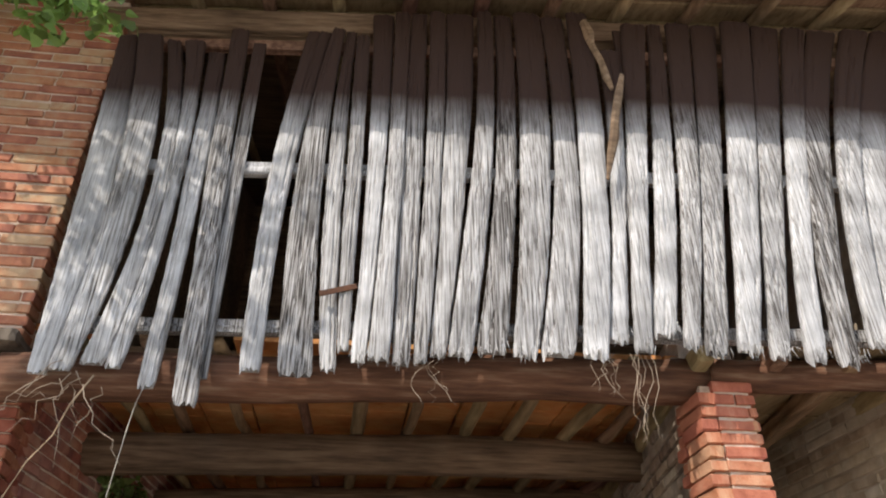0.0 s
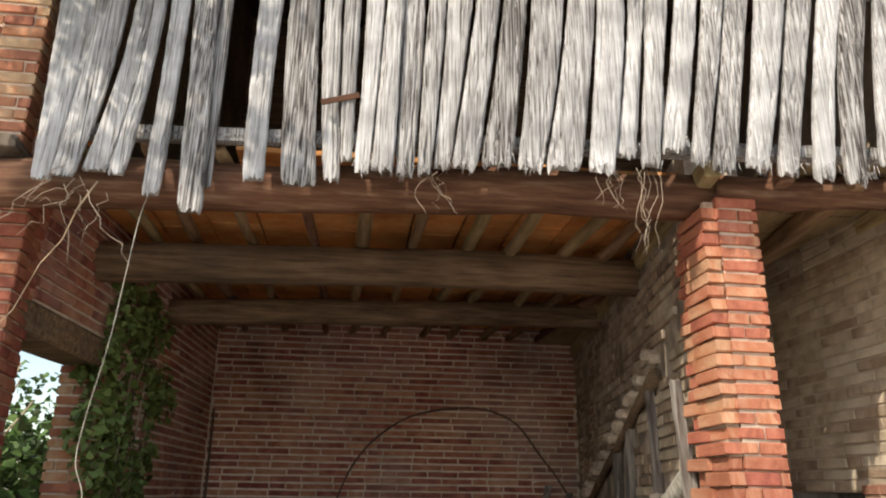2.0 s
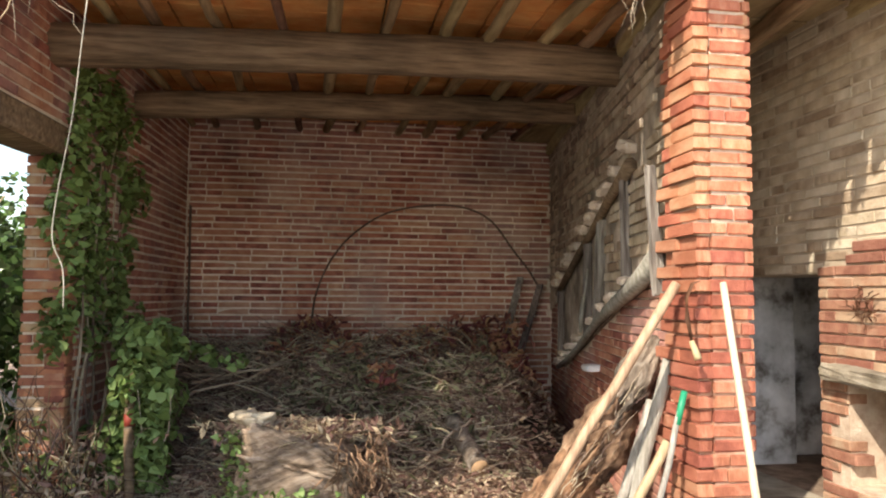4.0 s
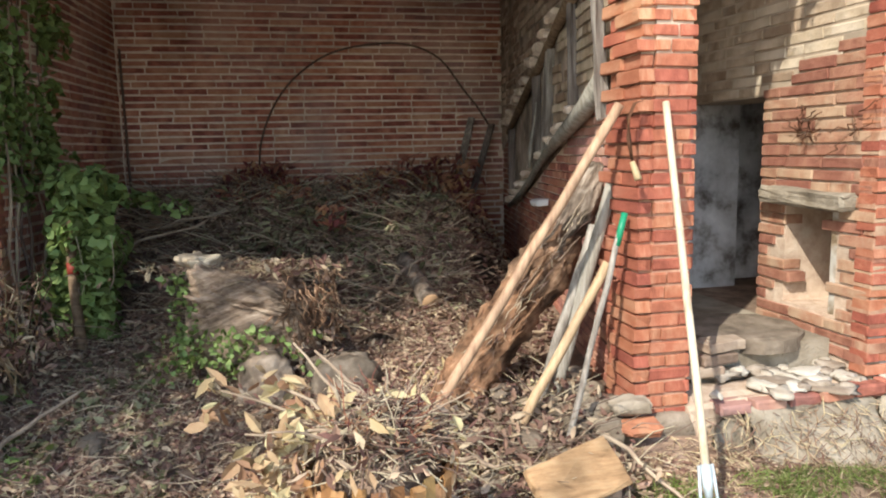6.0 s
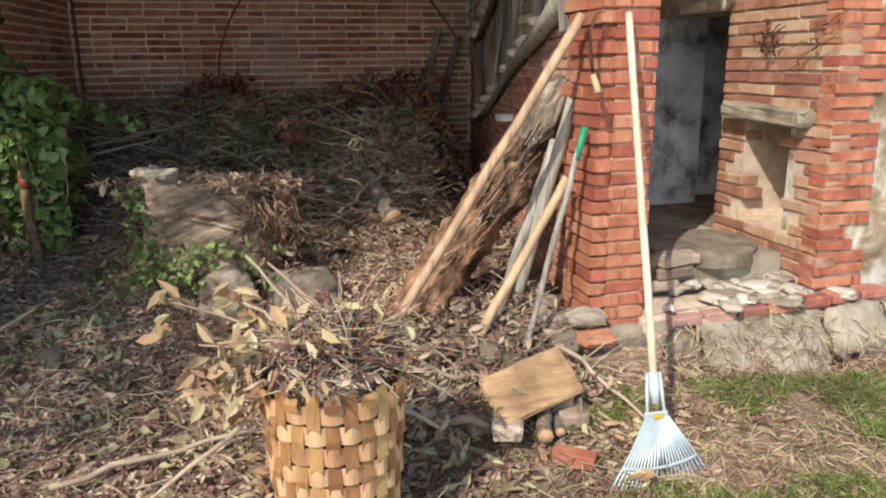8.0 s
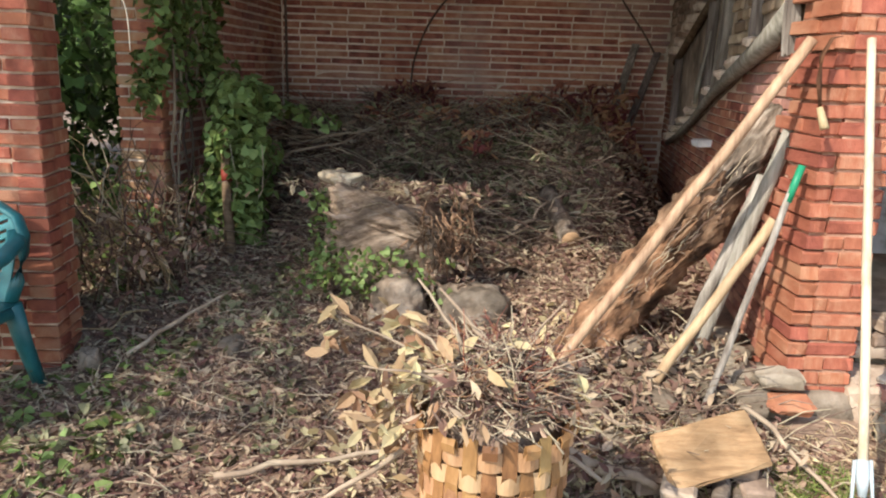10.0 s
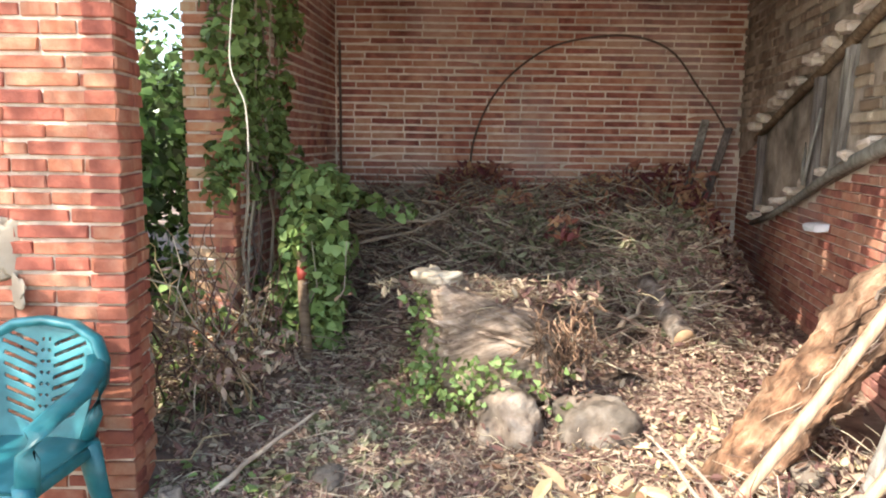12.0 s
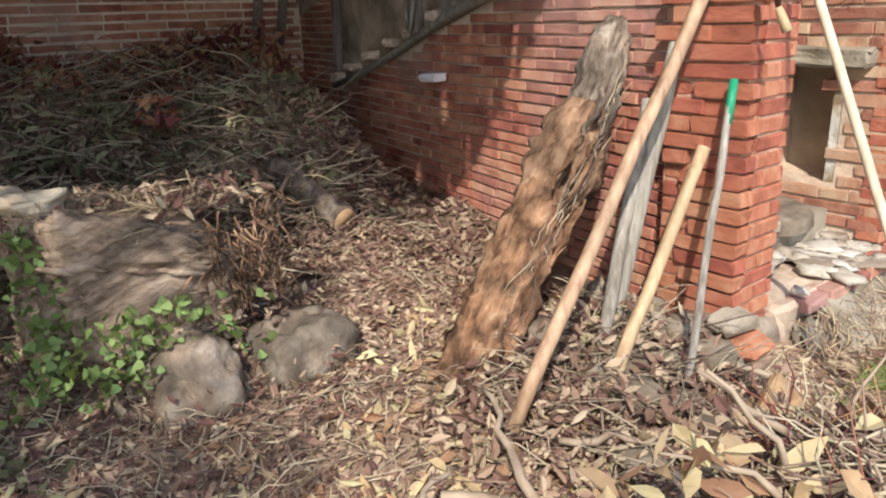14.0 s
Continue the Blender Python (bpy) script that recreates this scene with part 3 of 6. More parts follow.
for k in range(44):
    z = 0.34 + 0.061 * (k + 0.5)
    deep = R.uniform(0.20, 0.25)
    reach = R.uniform(0.052, 0.064) if toothed(z) else R.uniform(0.068, 0.080)
    TEETH.append((1.669 - reach / 2, 4.524 + 0.010 * toothed(z) + deep / 2, z, reach, deep))
    TEETH.append((1.672 - R.uniform(0.0, 0.03), 4.80, z, 0.09, 0.10 if not toothed(z) else 0.22))
part("footing", box_bm(Matrix.Translation((1.72, 4.60, 0.26)), (0.36, 0.26, 0.24), 0.03, 0.012, 3), stone, front_pier, "stone footing of the pier", True)

dlen = math.hypot(D1[0] - D0[0], D1[1] - D0[1])
du = Vector((D0[0] - D1[0], D0[1] - D1[1], 0)).normalized()


def on_divider(s, z, off=0.0):
    """Point on the dividing wall, s metres from the back corner, off metres into the bay."""
    p = Vector((D1[0], D1[1], z)) + du * s
    return p + Vector((du.y, -du.x, 0)) * off


def low_rail(s):
    return 1.02 + 0.265 * (s - 0.9)


def high_rail(s):
    return 1.71 + 0.27 * (s - 0.86)


wall_east = tagged(slab("wall_divider", [tuple(on_divider(dlen - 0.22, 0, -0.015))[:2], tuple(on_divider(0, 0, -0.015))[:2], tuple(on_divider(0, 0, -0.28))[:2], tuple(on_divider(dlen - 0.22, 0, -0.28))[:2]], 0.0, 3.5, mortar),
                   "dividing wall of red brick below and sooty plaster above", "wall", kind="structure")
courses(wall_east, D1, (1.66, 4.85), 0.25, 3.4, (dull_brick, dull_brick_rest), limit=250, near=(3.2, 0.9), seed=51, course=0.052, joint=0.009, blen=0.25,
        skip=lambda s, z: z > low_rail(s) - 0.03 and z < high_rail(s) + 0.05 and s > 0.85 or z > high_rail(s) + 0.02)
courses(wall_east, D1, (1.66, 4.85), 1.6, 3.35, (soot_brick, soot_brick_rest), limit=160, near=(2.4, 2.5), seed=53, course=0.07, joint=0.02, jit=0.004, proud=0.019,
        skip=lambda s, z: z < high_rail(s) + 0.12 or (s * 7.3 + z * 11.7) % 1 > 0.8)
courses(wall_east, D1, (1.66, 4.85), 1.45, 2.6, (lime_brick, lime_brick_rest), limit=60, near=(3.2, 1.9), seed=54, course=0.062, joint=0.012, jit=0.001, proud=0.0165,
        skip=lambda s, z: not (low_rail(s) + 0.05 < z < high_rail(s) - 0.03 and s > 2.75) or noise.noise(Vector((s * 2.5, z * 4, 3))) > 0.25)
panel_pts = [on_divider(0.05, 1.52), on_divider(0.86, 1.71), on_divider(0.9, 1.02), on_divider(4.05, 1.855), on_divider(4.05, 3.4), on_divider(0.05, 3.4)]
bm = bmesh.new()
fv = [bm.verts.new(p + Vector((du.y, -du.x, 0)) * 0.004) for p in panel_pts]
bv = [bm.verts.new(p - Vector((du.y, -du.x, 0)) * 0.012) for p in panel_pts]
bm.faces.new(fv)
bm.faces.new(bv[::-1])
for i in range(len(fv)):
    j = (i + 1) % len(fv)
    bm.faces.new((fv[i], bv[i], bv[j], fv[j]))
part("plaster_panel", bm, soot_plaster, wall_east, "sooty brown plaster infill between timbers")

# timbers let into the dividing wall
timber = thing("wall_timbers", "old grey timber stair-string frame let into the dividing wall", "timber frame", on_divider(1.4, 1.0), kind="structure")
tube("lower_rail", [on_divider(s, low_rail(s) + 0.02 * math.sin(s * 3), 0.05) for s in (0.86, 1.4, 1.9, 2.5, 2.9, 3.3, 3.7, 4.1)], [0.020, 0.022, 0.024, 0.027, 0.034, 0.046, 0.054, 0.056], grey_wood, timber, 8, 0.12, 5)
tube("upper_rail", [on_divider(s, high_rail(s) + 0.012 * math.sin(s * 5), 0.04) for s in (0.80, 1.3, 1.8, 2.4, 3.0, 3.5)], [0.026, 0.028, 0.030, 0.030, 0.036, 0.042], beam_wood, timber, 7, 0.12, 6)
for s, w, lean in ((0.93, 0.032, 0.03), (2.20, 0.042, 0.0), (2.63, 0.05, 0.12), (3.35, 0.03, -0.05)):
    tall_by = high_rail(s) - low_rail(s)
    part("upright", box_bm(Matrix.Translation(on_divider(s, (low_rail(s) + high_rail(s)) / 2, 0.035)) @ Matrix.Rotation(lean, 4, "X"), (0.05, w * 1.7, tall_by), 0.008, 0.005, 3), grey_wood, timber)
for a, b in (((2.21, 1.40), (2.33, 1.86)), ((2.19, 1.42), (2.10, 1.66))):
    tube("stick", between(on_divider(a[0], a[1], 0.09), on_divider(b[0], b[1], 0.06), 5, 0, 0.006, 4), [0.012, 0.012, 0.011, 0.009, 0.005], grey_wood, timber, 6, 0.1, 2)
for i in range(11):
    s = 0.72 + 0.27 * i + R.uniform(-0.03, 0.03)
    part("step_block", box_bm(Matrix.Translation(on_divider(s, high_rail(s) + 0.115 + R.uniform(-0.015, 0.015), 0.035)) @ Matrix.Rotation(R.uniform(-0.35, 0.35), 4, "X"), (0.10, R.uniform(0.09, 0.15), R.uniform(0.05, 0.075)), 0.014, 0.008, 1), mortar, timber)
for i in range(9):
    s = 0.93 + 0.31 * i + R.uniform(-0.04, 0.04)
    part("step_block", box_bm(Matrix.Translation(on_divider(s, low_rail(s) + 0.06, 0.045)) @ Matrix.Rotation(R.uniform(-0.3, 0.3), 4, "X"), (0.10, R.uniform(0.08, 0.13), R.uniform(0.04, 0.06)), 0.012, 0.008, 1), mortar, timber)
shelf = tagged(part("wall_stone", box_bm(Matrix.Translation(on_divider(2.40, 1.16, 0.05)), (0.09, 0.15, 0.045), 0.008, 0.006), whitewash, None), "small white stone jutting from the brick dividing wall", "stone")

# right-hand bay
wall_far_east = thing("wall_bay", "shaded bay wall of worn brick and plaster with a doorway and a niche", "wall", (2.75, 4.5, 0.0), kind="structure")
XB = 2.765


def bay_slab(y0, y1, z0, z1, mat):
    return slab("wall_core", [(XB, y0), (XB + 0.4, y0), (XB + 0.4, y1), (XB, y1)], z0, z1, mat, wall_far_east)


bay_slab(4.53, 4.74, 0.2, 1.80, mortar_pale)
bay_slab(4.74, 5.12, 0.2, 0.70, mortar_pale)
bay_slab(4.74, 5.12, 1.24, 1.80, mortar_pale)
bay_slab(5.12, 5.33, 0.2, 1.80, mortar_pale)
bay_slab(4.53, 8.99, 1.80, 3.6, plaster)
bay_slab(6.15, 8.99, 0.2, 1.80, whitewash)
part("niche_back", box_bm(Matrix.Translation((XB + 0.36, 4.93, 0.97)), (0.06, 0.4, 0.56), 0.0), plaster, wall_far_east)
part("niche_lintel", box_bm(Matrix.Translation((XB - 0.01, 4.93, 1.27)) @ Matrix.Rotation(0.03, 4, "X"), (0.16, 0.62, 0.085), 0.012, 0.008, 2), stone, wall_far_east, "rough pale stone lintel over the niche")
courses(wall_far_east, (2.75, 5.33), (2.75, 4.5), 0.5, 2.0, (bay_brick, bay_brick_rest), limit=150, near=(0.6, 1.2), seed=61, jit=0.003, proud=0.007, joint=0.010,
        skip=lambda s, z: (0.20 < s < 0.60 and 0.70 < z < 1.31) or z > 1.80 + 0.35 * (s - 0.35) + 0.12)
courses(wall_far_east, (2.75, 8.95), (2.75, 4.5), 1.80, 3.28, (lime_brick, lime_brick_rest), limit=120, near=(3.6, 2.4), seed=63, jit=0.003, joint=0.010,
        skip=lambda s, z: s > 3.62 and z <= 1.80 + 0.35 * (s - 3.97) + 0.12)
courses(wall_far_east, (2.75, 4.5), (3.02, 4.5), 0.46, 3.3, (red_brick, red_brick_rest), limit=120, near=(0.1, 1.2), seed=62, jit=0.004, proud=0.009, skip=lambda s, z: s > 0.2 and noise.noise(Vector((s, z * 4, 0))) > 0.1)
part("front_core", box_bm(Matrix.Translation((3.2, 4.65, 1.8)), (0.86, 0.27, 3.0), 0.0), patchy_render, wall_far_east)
inner_room = thing("inner_room", "dim whitewashed room behind the doorway", "wall", (3.9, 5.6, 0.55), kind="structure")
part("room_wall", box_bm(Matrix.Translation((3.55, 6.45, 1.4)), (1.6, 0.1, 2.4), 0.0), whitewash, inner_room)
part("room_wall", box_bm(Matrix.Translation((4.2, 5.7, 1.4)), (0.1, 1.6, 2.4), 0.0), whitewash, inner_room)
part("room_wall", box_bm(Matrix.Translation((3.7, 5.0, 1.4)), (1.1, 0.1, 2.4), 0.0), whitewash, inner_room)
part("room_ceiling", box_bm(Matrix.Translation((3.7, 5.7, 2.3)), (1.2, 1.6, 0.1), 0.0), soot_plaster, inner_room)
part("room_floor", box_bm(Matrix.Translation((3.55, 5.72, 0.52)), (1.6, 1.5, 0.1), 0.0), soil, inner_room)

# raised floor and plinth of that bay
bay_floor = tagged(slab("bay_floor", [(2.0, 4.74), (2.75, 4.74), (2.75, 8.98), (2.6, 8.98)], 0.1, 0.585, stone), "cracked cement floor of the raised bay", "floor", kind="structure")
plinth = thing("bay_plinth", "low plinth of rubble stones and cracked cement under the bay", "plinth", (2.4, 4.5, 0.1), kind="structure")
part("core", box_bm(Matrix.Translation((2.65, 4.60, 0.22)), (1.6, 0.30, 0.42), 0.03, 0.012, 4), mortar_pale, plinth)
part("cement_slab", box_bm(Matrix.Translation((2.40, 4.37, 0.25)) @ Matrix.Rotation(0.05, 4, "Y") @ Matrix.Rotation(-0.55, 4, "X"), (0.66, 0.09, 0.34), 0.03, 0.012, 4), stone, plinth, "sloping slab of cracked grey cement", True)
part("cement_slab", box_bm(Matrix.Translation((2.90, 4.38, 0.30)) @ Matrix.Rotation(-0.12, 4, "Y") @ Matrix.Rotation(-0.45, 4, "X"), (0.32, 0.10, 0.22), 0.03, 0.012, 3), stone, plinth, "", True)
part("cement_slab", box_bm(Matrix.Translation((1.98, 4.40, 0.22)) @ Matrix.Rotation(0.3, 4, "Y") @ Matrix.Rotation(-0.35, 4, "X"), (0.16, 0.08, 0.26), 0.03, 0.012, 3), stone, plinth, "", True)
for i in range(7):
    part("edge_brick", box_bm(Matrix.Translation((2.02 + 0.17 * i, 4.455 + R.uniform(-0.008, 0.008), 0.405 + 0.006 * i)) @ Matrix.Rotation(R.uniform(-0.05, 0.05), 4, "Z"), (0.155, 0.10, 0.05), 0.008, 0.005), dull_brick, plinth)
for i in range(44):
    x, y = R.uniform(1.92, 3.05), R.uniform(4.42, 4.74)
    w = R.uniform(0.035, 0.10)
    rock("cement_shard", (x, y, 0.445 + 0.02 * R.random() + 0.12 * max(0.0, y - 4.62)), (w, w * R.uniform(0.5, 0.9), R.uniform(0.010, 0.022)), broken_cement, plinth, 200 + i, 0.7, 2)
disc = tagged(raw("stone_disc", *sweep([(2.42, 4.98, 0.55), (2.42, 4.98, 0.612), (2.42, 4.98, 0.622)], [0.30, 0.30, 0.27], 20, 0.05, 4), stone, None, False), "round flat stone slab lying on the bay floor", "stone slab")
for i in range(6):
    tagged(part("loose_brick", box_bm(Matrix.Translation((2.02 + 0.03 * i % 0.16, 4.72 + 0.02 * (i % 3), 0.49 + 0.055 * (i // 2))) @ Matrix.Rotation(R.uniform(-0.5, 0.5), 4, "Z"), (0.2, 0.1, 0.05), 0.006, 0.003), soot_brick, None), "loose old brick stacked beside the pier", "brick", "loose bricks by the pier")

# walls that close the barn behind and beside
# the two loft walls are coloured dark, standing in for the shade inside
tagged(slab("wall_loft_north", [(-1.6, 8.995), (4.4, 8.995), (4.4, 9.3), (-1.6, 9.3)], 3.5, 7.3, beam_wood), "back wall of the hay loft, coloured dark for the loft shade", "wall", kind="structure")
tagged(slab("wall_loft_west", [(-1.6, 5.1), (-1.5, 5.1), (-1.3, 9.0), (-1.6, 9.0)], 3.5, 7.3, beam_wood), "loft side wall, coloured dark for the loft shade", "wall", kind="structure")
tagged(slab("wall_loft_east", [(4.3, 4.6), (4.45, 4.6), (4.45, 9.0), (4.3, 9.0)], 0.0, 7.3, mortar), "plain far side wall of the barn", "wall", kind="structure")
tagged(slab("wall_front_east", [(3.45, 4.52), (4.45, 4.52), (4.45, 4.8), (3.45, 4.8)], 0.0, 3.3, mortar), "plain front wall beyond the bay", "wall", kind="structure")

# ---- beams, joists and the tile ceiling ----


def beam(name, a, b, r, label, seed, bow=0.03, flat=1.1):
    pts = between(a, b, 9, -bow, 0.012, seed)
    v, f = sweep(pts, r, 9, 0.05, seed, True, flat)
    return tagged(raw(name, v, f, red_beam if name == "front_beam" else beam_wood, None, True), label, "beam", kind="structure")


beam("front_beam", (-1.55, 4.74, 3.02), (1.72, 4.66, 3.13), 0.105, "round weathered front beam under the boards", 1, 0.01)
beam("front_beam", (1.70, 4.60, 3.14), (4.3, 4.38, 3.16), 0.075, "shorter front beam over the bay", 2, 0.0)
beam("cross_beam", (-1.75, 5.95, 3.03), (2.05, 5.95, 3.10), 0.115, "thick dark oak cross beam under the joists", 3)
beam("cross_beam", (-1.65, 7.4, 3.06), (2.3, 7.4, 3.19), 0.10, "dark oak cross beam near the back wall", 4)
tagged(part("corbel", box_bm(Matrix.Translation((2.1, 5.9, 2.98)), (0.5, 0.16, 0.14), 0.015, 0.006, 2), beam_wood, None), "beam end jutting from the dividing wall", "beam", kind="structure")
tagged(part("prop", box_bm(Matrix.Translation((2.02, 5.75, 2.62)) @ Matrix.Rotation(0.12, 4, "Y"), (0.06, 0.06, 0.6), 0.006, 0.004, 2), joist_wood, None), "slim wooden prop under the beam end", "post", kind="structure")

for i in range(11):
    x = -1.30 + 0.335 * i + R.uniform(-0.05, 0.05)
    if x > 2.1:
        continue
    w = R.uniform(0.03, 0.045)
    pts = between((x - 0.06 * (x - 0.3), 4.62, 3.195), (x + R.uniform(-0.05, 0.05), 8.97, 3.30), 12, 0.0, 0.014, 60 + i)
    pts = [p + Vector((R.uniform(-0.02, 0.02), 0, 0)) for p in pts]
    tagged(raw("joist", *sweep(pts, w, 6, 0.12, i), joist_wood, None, True), "crooked peeled-pole joist under the clay tiles", "joist", "ceiling joists", "structure")
for i in range(6):
    x = 1.98 + 0.36 * i
    m = Matrix.Translation((x, 6.7, 3.185)) @ Matrix.Rotation(radians(-9), 4, "Z")
    tagged(part("bay_joist", box_bm(m, (0.075, 4.6, 0.10), 0.008, 0.004, 4), joist_wood, None), "sawn joist under the bay's plank ceiling", "joist", "bay joists", "structure")

# clay tile ceiling in one mesh, and the planks over the bay
bm = bmesh.new()
y = 4.86
while y < 8.95:
    x = -1.5
    while x < 2.15:
        if not (y < 5.5 and -1.25 < x < -0.65):
            b2 = box_bm(Matrix.Translation((x + 0.155, y + 0.06, 3.325 + 0.022 * (y - 4.7) + R.uniform(-0.004, 0.004))) @ Matrix.Rotation(R.uniform(-0.03, 0.03), 4, "Y"), (0.30, 0.112, 0.03), 0.004)
            me = bpy.data.meshes.new("t")
            b2.to_mesh(me)
            b2.free()
            bm.from_mesh(me)
            bpy.data.meshes.remove(me)
        x += 0.312
    y += 0.125
ceiling = part("ceiling", bm, tile_clay, None)
tagged(ceiling, "ceiling of orange clay tiles lying on the joists", "ceiling", kind="structure")
bm = bmesh.new()
for i in range(28):
    b2 = box_bm(Matrix.Translation((3.2, 4.50 + 0.16 * i, 3.255 + R.uniform(-0.004, 0.004))), (2.5, 0.15, 0.025), 0.003)
    me = bpy.data.meshes.new("t")
    b2.to_mesh(me)
    b2.free()
    bm.from_mesh(me)
    bpy.data.meshes.remove(me)
tagged(part("ceiling_bay", bm, joist_wood, None), "plank ceiling of the right-hand bay", "ceiling", kind="structure")
tagged(part("loft_floor", box_bm(Matrix.Translation((1.4, 7.25, 3.50)), (6.0, 3.5, 0.05), 0.0), beam_wood, None), "dark plank floor of the hay loft", "floor", kind="structure")

# ---- roof ----
roof = thing("roof", "clay tile roof with pole rafters and overhanging eaves", "roof", (0.5, 4.5, 5.4), kind="structure")


def eave(x, off, dz=0.0):
    """A point under the roof, off metres behind the boarded front."""
    y = 4.56 - 0.084 * (x + 1.3)
    return Vector((x, y + off, 5.47 + 0.32 * off + dz))


bm = bmesh.new()
c = [eave(-3.6, -0.765, 0.06), eave(4.6, -0.765, 0.06), eave(4.6, 4.9, 0.06), eave(-3.6, 4.9, 0.06)]
lo = [bm.verts.new(p) for p in c]
hi = [bm.verts.new(p + Vector((0, 0, 0.09))) for p in c]
bm.faces.new(lo[::-1])
bm.faces.new(hi)
for i in range(4):
    j = (i + 1) % 4
    bm.faces.new((lo[i], lo[j], hi[j], hi[i]))
# deck coloured dark too, so the loft shade is in its colour
part("roof_deck", bm, beam_wood, roof, "boarded underside, coloured dark for the loft shade")
bm = bmesh.new()
lo = [bm.verts.new(p + Vector((0, 0, 0.094))) for p in c]
hi = [bm.verts.new(p + Vector((0, 0, 0.15))) for p in c]
bm.faces.new(lo[::-1])
bm.faces.new(hi)
for i in range(4):
    j = (i + 1) % 4
    bm.faces.new((lo[i], lo[j], hi[j], hi[i]))
part("tile_covering", bm, tile_clay, roof, "orange clay tiles")
for i in range(18):
    x = -3.3 + 0.44 * i
    tube("rafter", between(eave(x, -0.72), eave(x + 0.05, 4.6), 6, 0, 0.01, i), 0.045, joist_wood, roof, 6, 0.1, i)
for i in range(6):
    a, b = eave(-3.5, -0.69 + 0.22 * i, 0.045), eave(4.5, -0.69 + 0.22 * i, 0.045)
    part("soffit_plank", box_bm(Matrix.Translation((a + b) / 2) @ Matrix.Rotation(math.atan2(b.y - a.y, b.x - a.x), 4, "Z") @ Matrix.Rotation(0.31, 4, "X"), (8.0, 0.20, 0.022), 0.003), joist_wood, roof)
part("wall_plate", box_bm(Matrix.Translation((0.5, 4.62, 5.33)) @ Matrix.Rotation(-0.084, 4, "Z"), (6.4, 0.14, 0.16), 0.015, 0.006, 4), beam_wood, roof, "dark wall plate behind the boards")

# ---- weathered boards ----
# centre, width and height of each board at its foot, at z = 3.75 and at its head
BX = [-1.28, -1.19, -1.07, -0.97, -0.82, -0.64, -0.4, -0.21, -0.08, -0.02, 0.05, 0.13, 0.23, 0.31, 0.39, 0.48, 0.62, 0.76, 0.91, 1.07, 1.19, 1.29, 1.4, 1.5, 1.61, 1.75, 1.9, 2.05, 2.2, 2.35, 2.48, 2.61, 2.76]
BZ = [2.98, 2.99, 3.03, 3.0, 2.92, 2.84, 3.0, 2.98, 3.02, 3.1, 3.05, 3.05, 3.04, 3.05, 3.09, 3.08, 3.1, 3.08, 3.09, 3.08, 3.17, 3.12, 3.2, 3.14, 3.11, 3.12, 3.11, 3.09, 3.08, 3.15, 3.13, 3.13, 3.13]
BW = [0.091, 0.103, 0.115, 0.076, 0.078, 0.113, 0.086, 0.145, 0.071, 0.053, 0.067, 0.096, 0.074, 0.065, 0.073, 0.109, 0.132, 0.11, 0.155, 0.111, 0.09, 0.082, 0.104, 0.078, 0.105, 0.106, 0.096, 0.101, 0.106, 0.108, 0.116, 0.129, 0.117]
MX = [-1.28, -1.12, -0.98, -0.9, -0.81, -0.69, -0.41, -0.25, -0.12, -0.03, 0.07, 0.16, 0.25, 0.35, 0.45, 0.57, 0.7, 0.85, 1.01, 1.15, 1.27, 1.36, 1.49, 1.61, 1.73, 1.88, 2.03, 2.16, 2.28, 2.43, 2.57, 2.72, 2.87]
MW = [0.159, 0.144, 0.098, 0.062, 0.093, 0.112, 0.105, 0.14, 0.087, 0.072, 0.08, 0.085, 0.096, 0.081, 0.105, 0.105, 0.114, 0.144, 0.129, 0.129, 0.072, 0.091, 0.105, 0.097, 0.112, 0.137, 0.113, 0.105, 0.122, 0.122, 0.134, 0.138, 0.13]
TX = [-1.36, -1.23, -1.1, -0.98, -0.85, -0.74, -0.29, -0.18, -0.11, -0.04, 0.07, 0.18, 0.28, 0.38, 0.52, 0.66, 0.77, 0.91, 1.06, 1.2, 1.37, 1.54, 1.68, 1.81, 1.97, 2.15, 2.34, 2.51, 2.69, 2.89, 3.09, 3.3, 3.48]
TZ = [5.03, 5.01, 5.0, 4.98, 4.92, 5.08, 5.1, 5.11, 5.11, 5.07, 5.27, 5.27, 5.28, 5.28, 5.29, 5.3, 5.3, 5.31, 5.29, 5.3, 5.02, 5.24, 5.27, 5.27, 5.26, 5.27, 5.26, 5.25, 5.25, 5.26, 5.27, 5.28, 5.29]
TW = [0.114, 0.148, 0.093, 0.123, 0.104, 0.11, 0.137, 0.07, 0.058, 0.073, 0.125, 0.092, 0.096, 0.093, 0.166, 0.087, 0.107, 0.158, 0.131, 0.132, 0.125, 0.152, 0.088, 0.147, 0.157, 0.182, 0.176, 0.145, 0.187, 0.178, 0.193, 0.169, 0.16]
cladding = thing("board_cladding", "silver-grey weathered upright boards, ragged and gapped, below the eaves", "cladding", (0.5, 4.45, 3.0))


COLS = 13


def along(z, i, foot, middle, head):
    """A smooth curve through the three values of board i."""
    a, b, c = BZ[i], 3.75, TZ[i]
    return foot * (z - b) * (z - c) / ((a - b) * (a - c)) + middle * (z - a) * (z - c) / ((b - a) * (b - c)) + head * (z - a) * (z - b) / ((c - a) * (c - b))


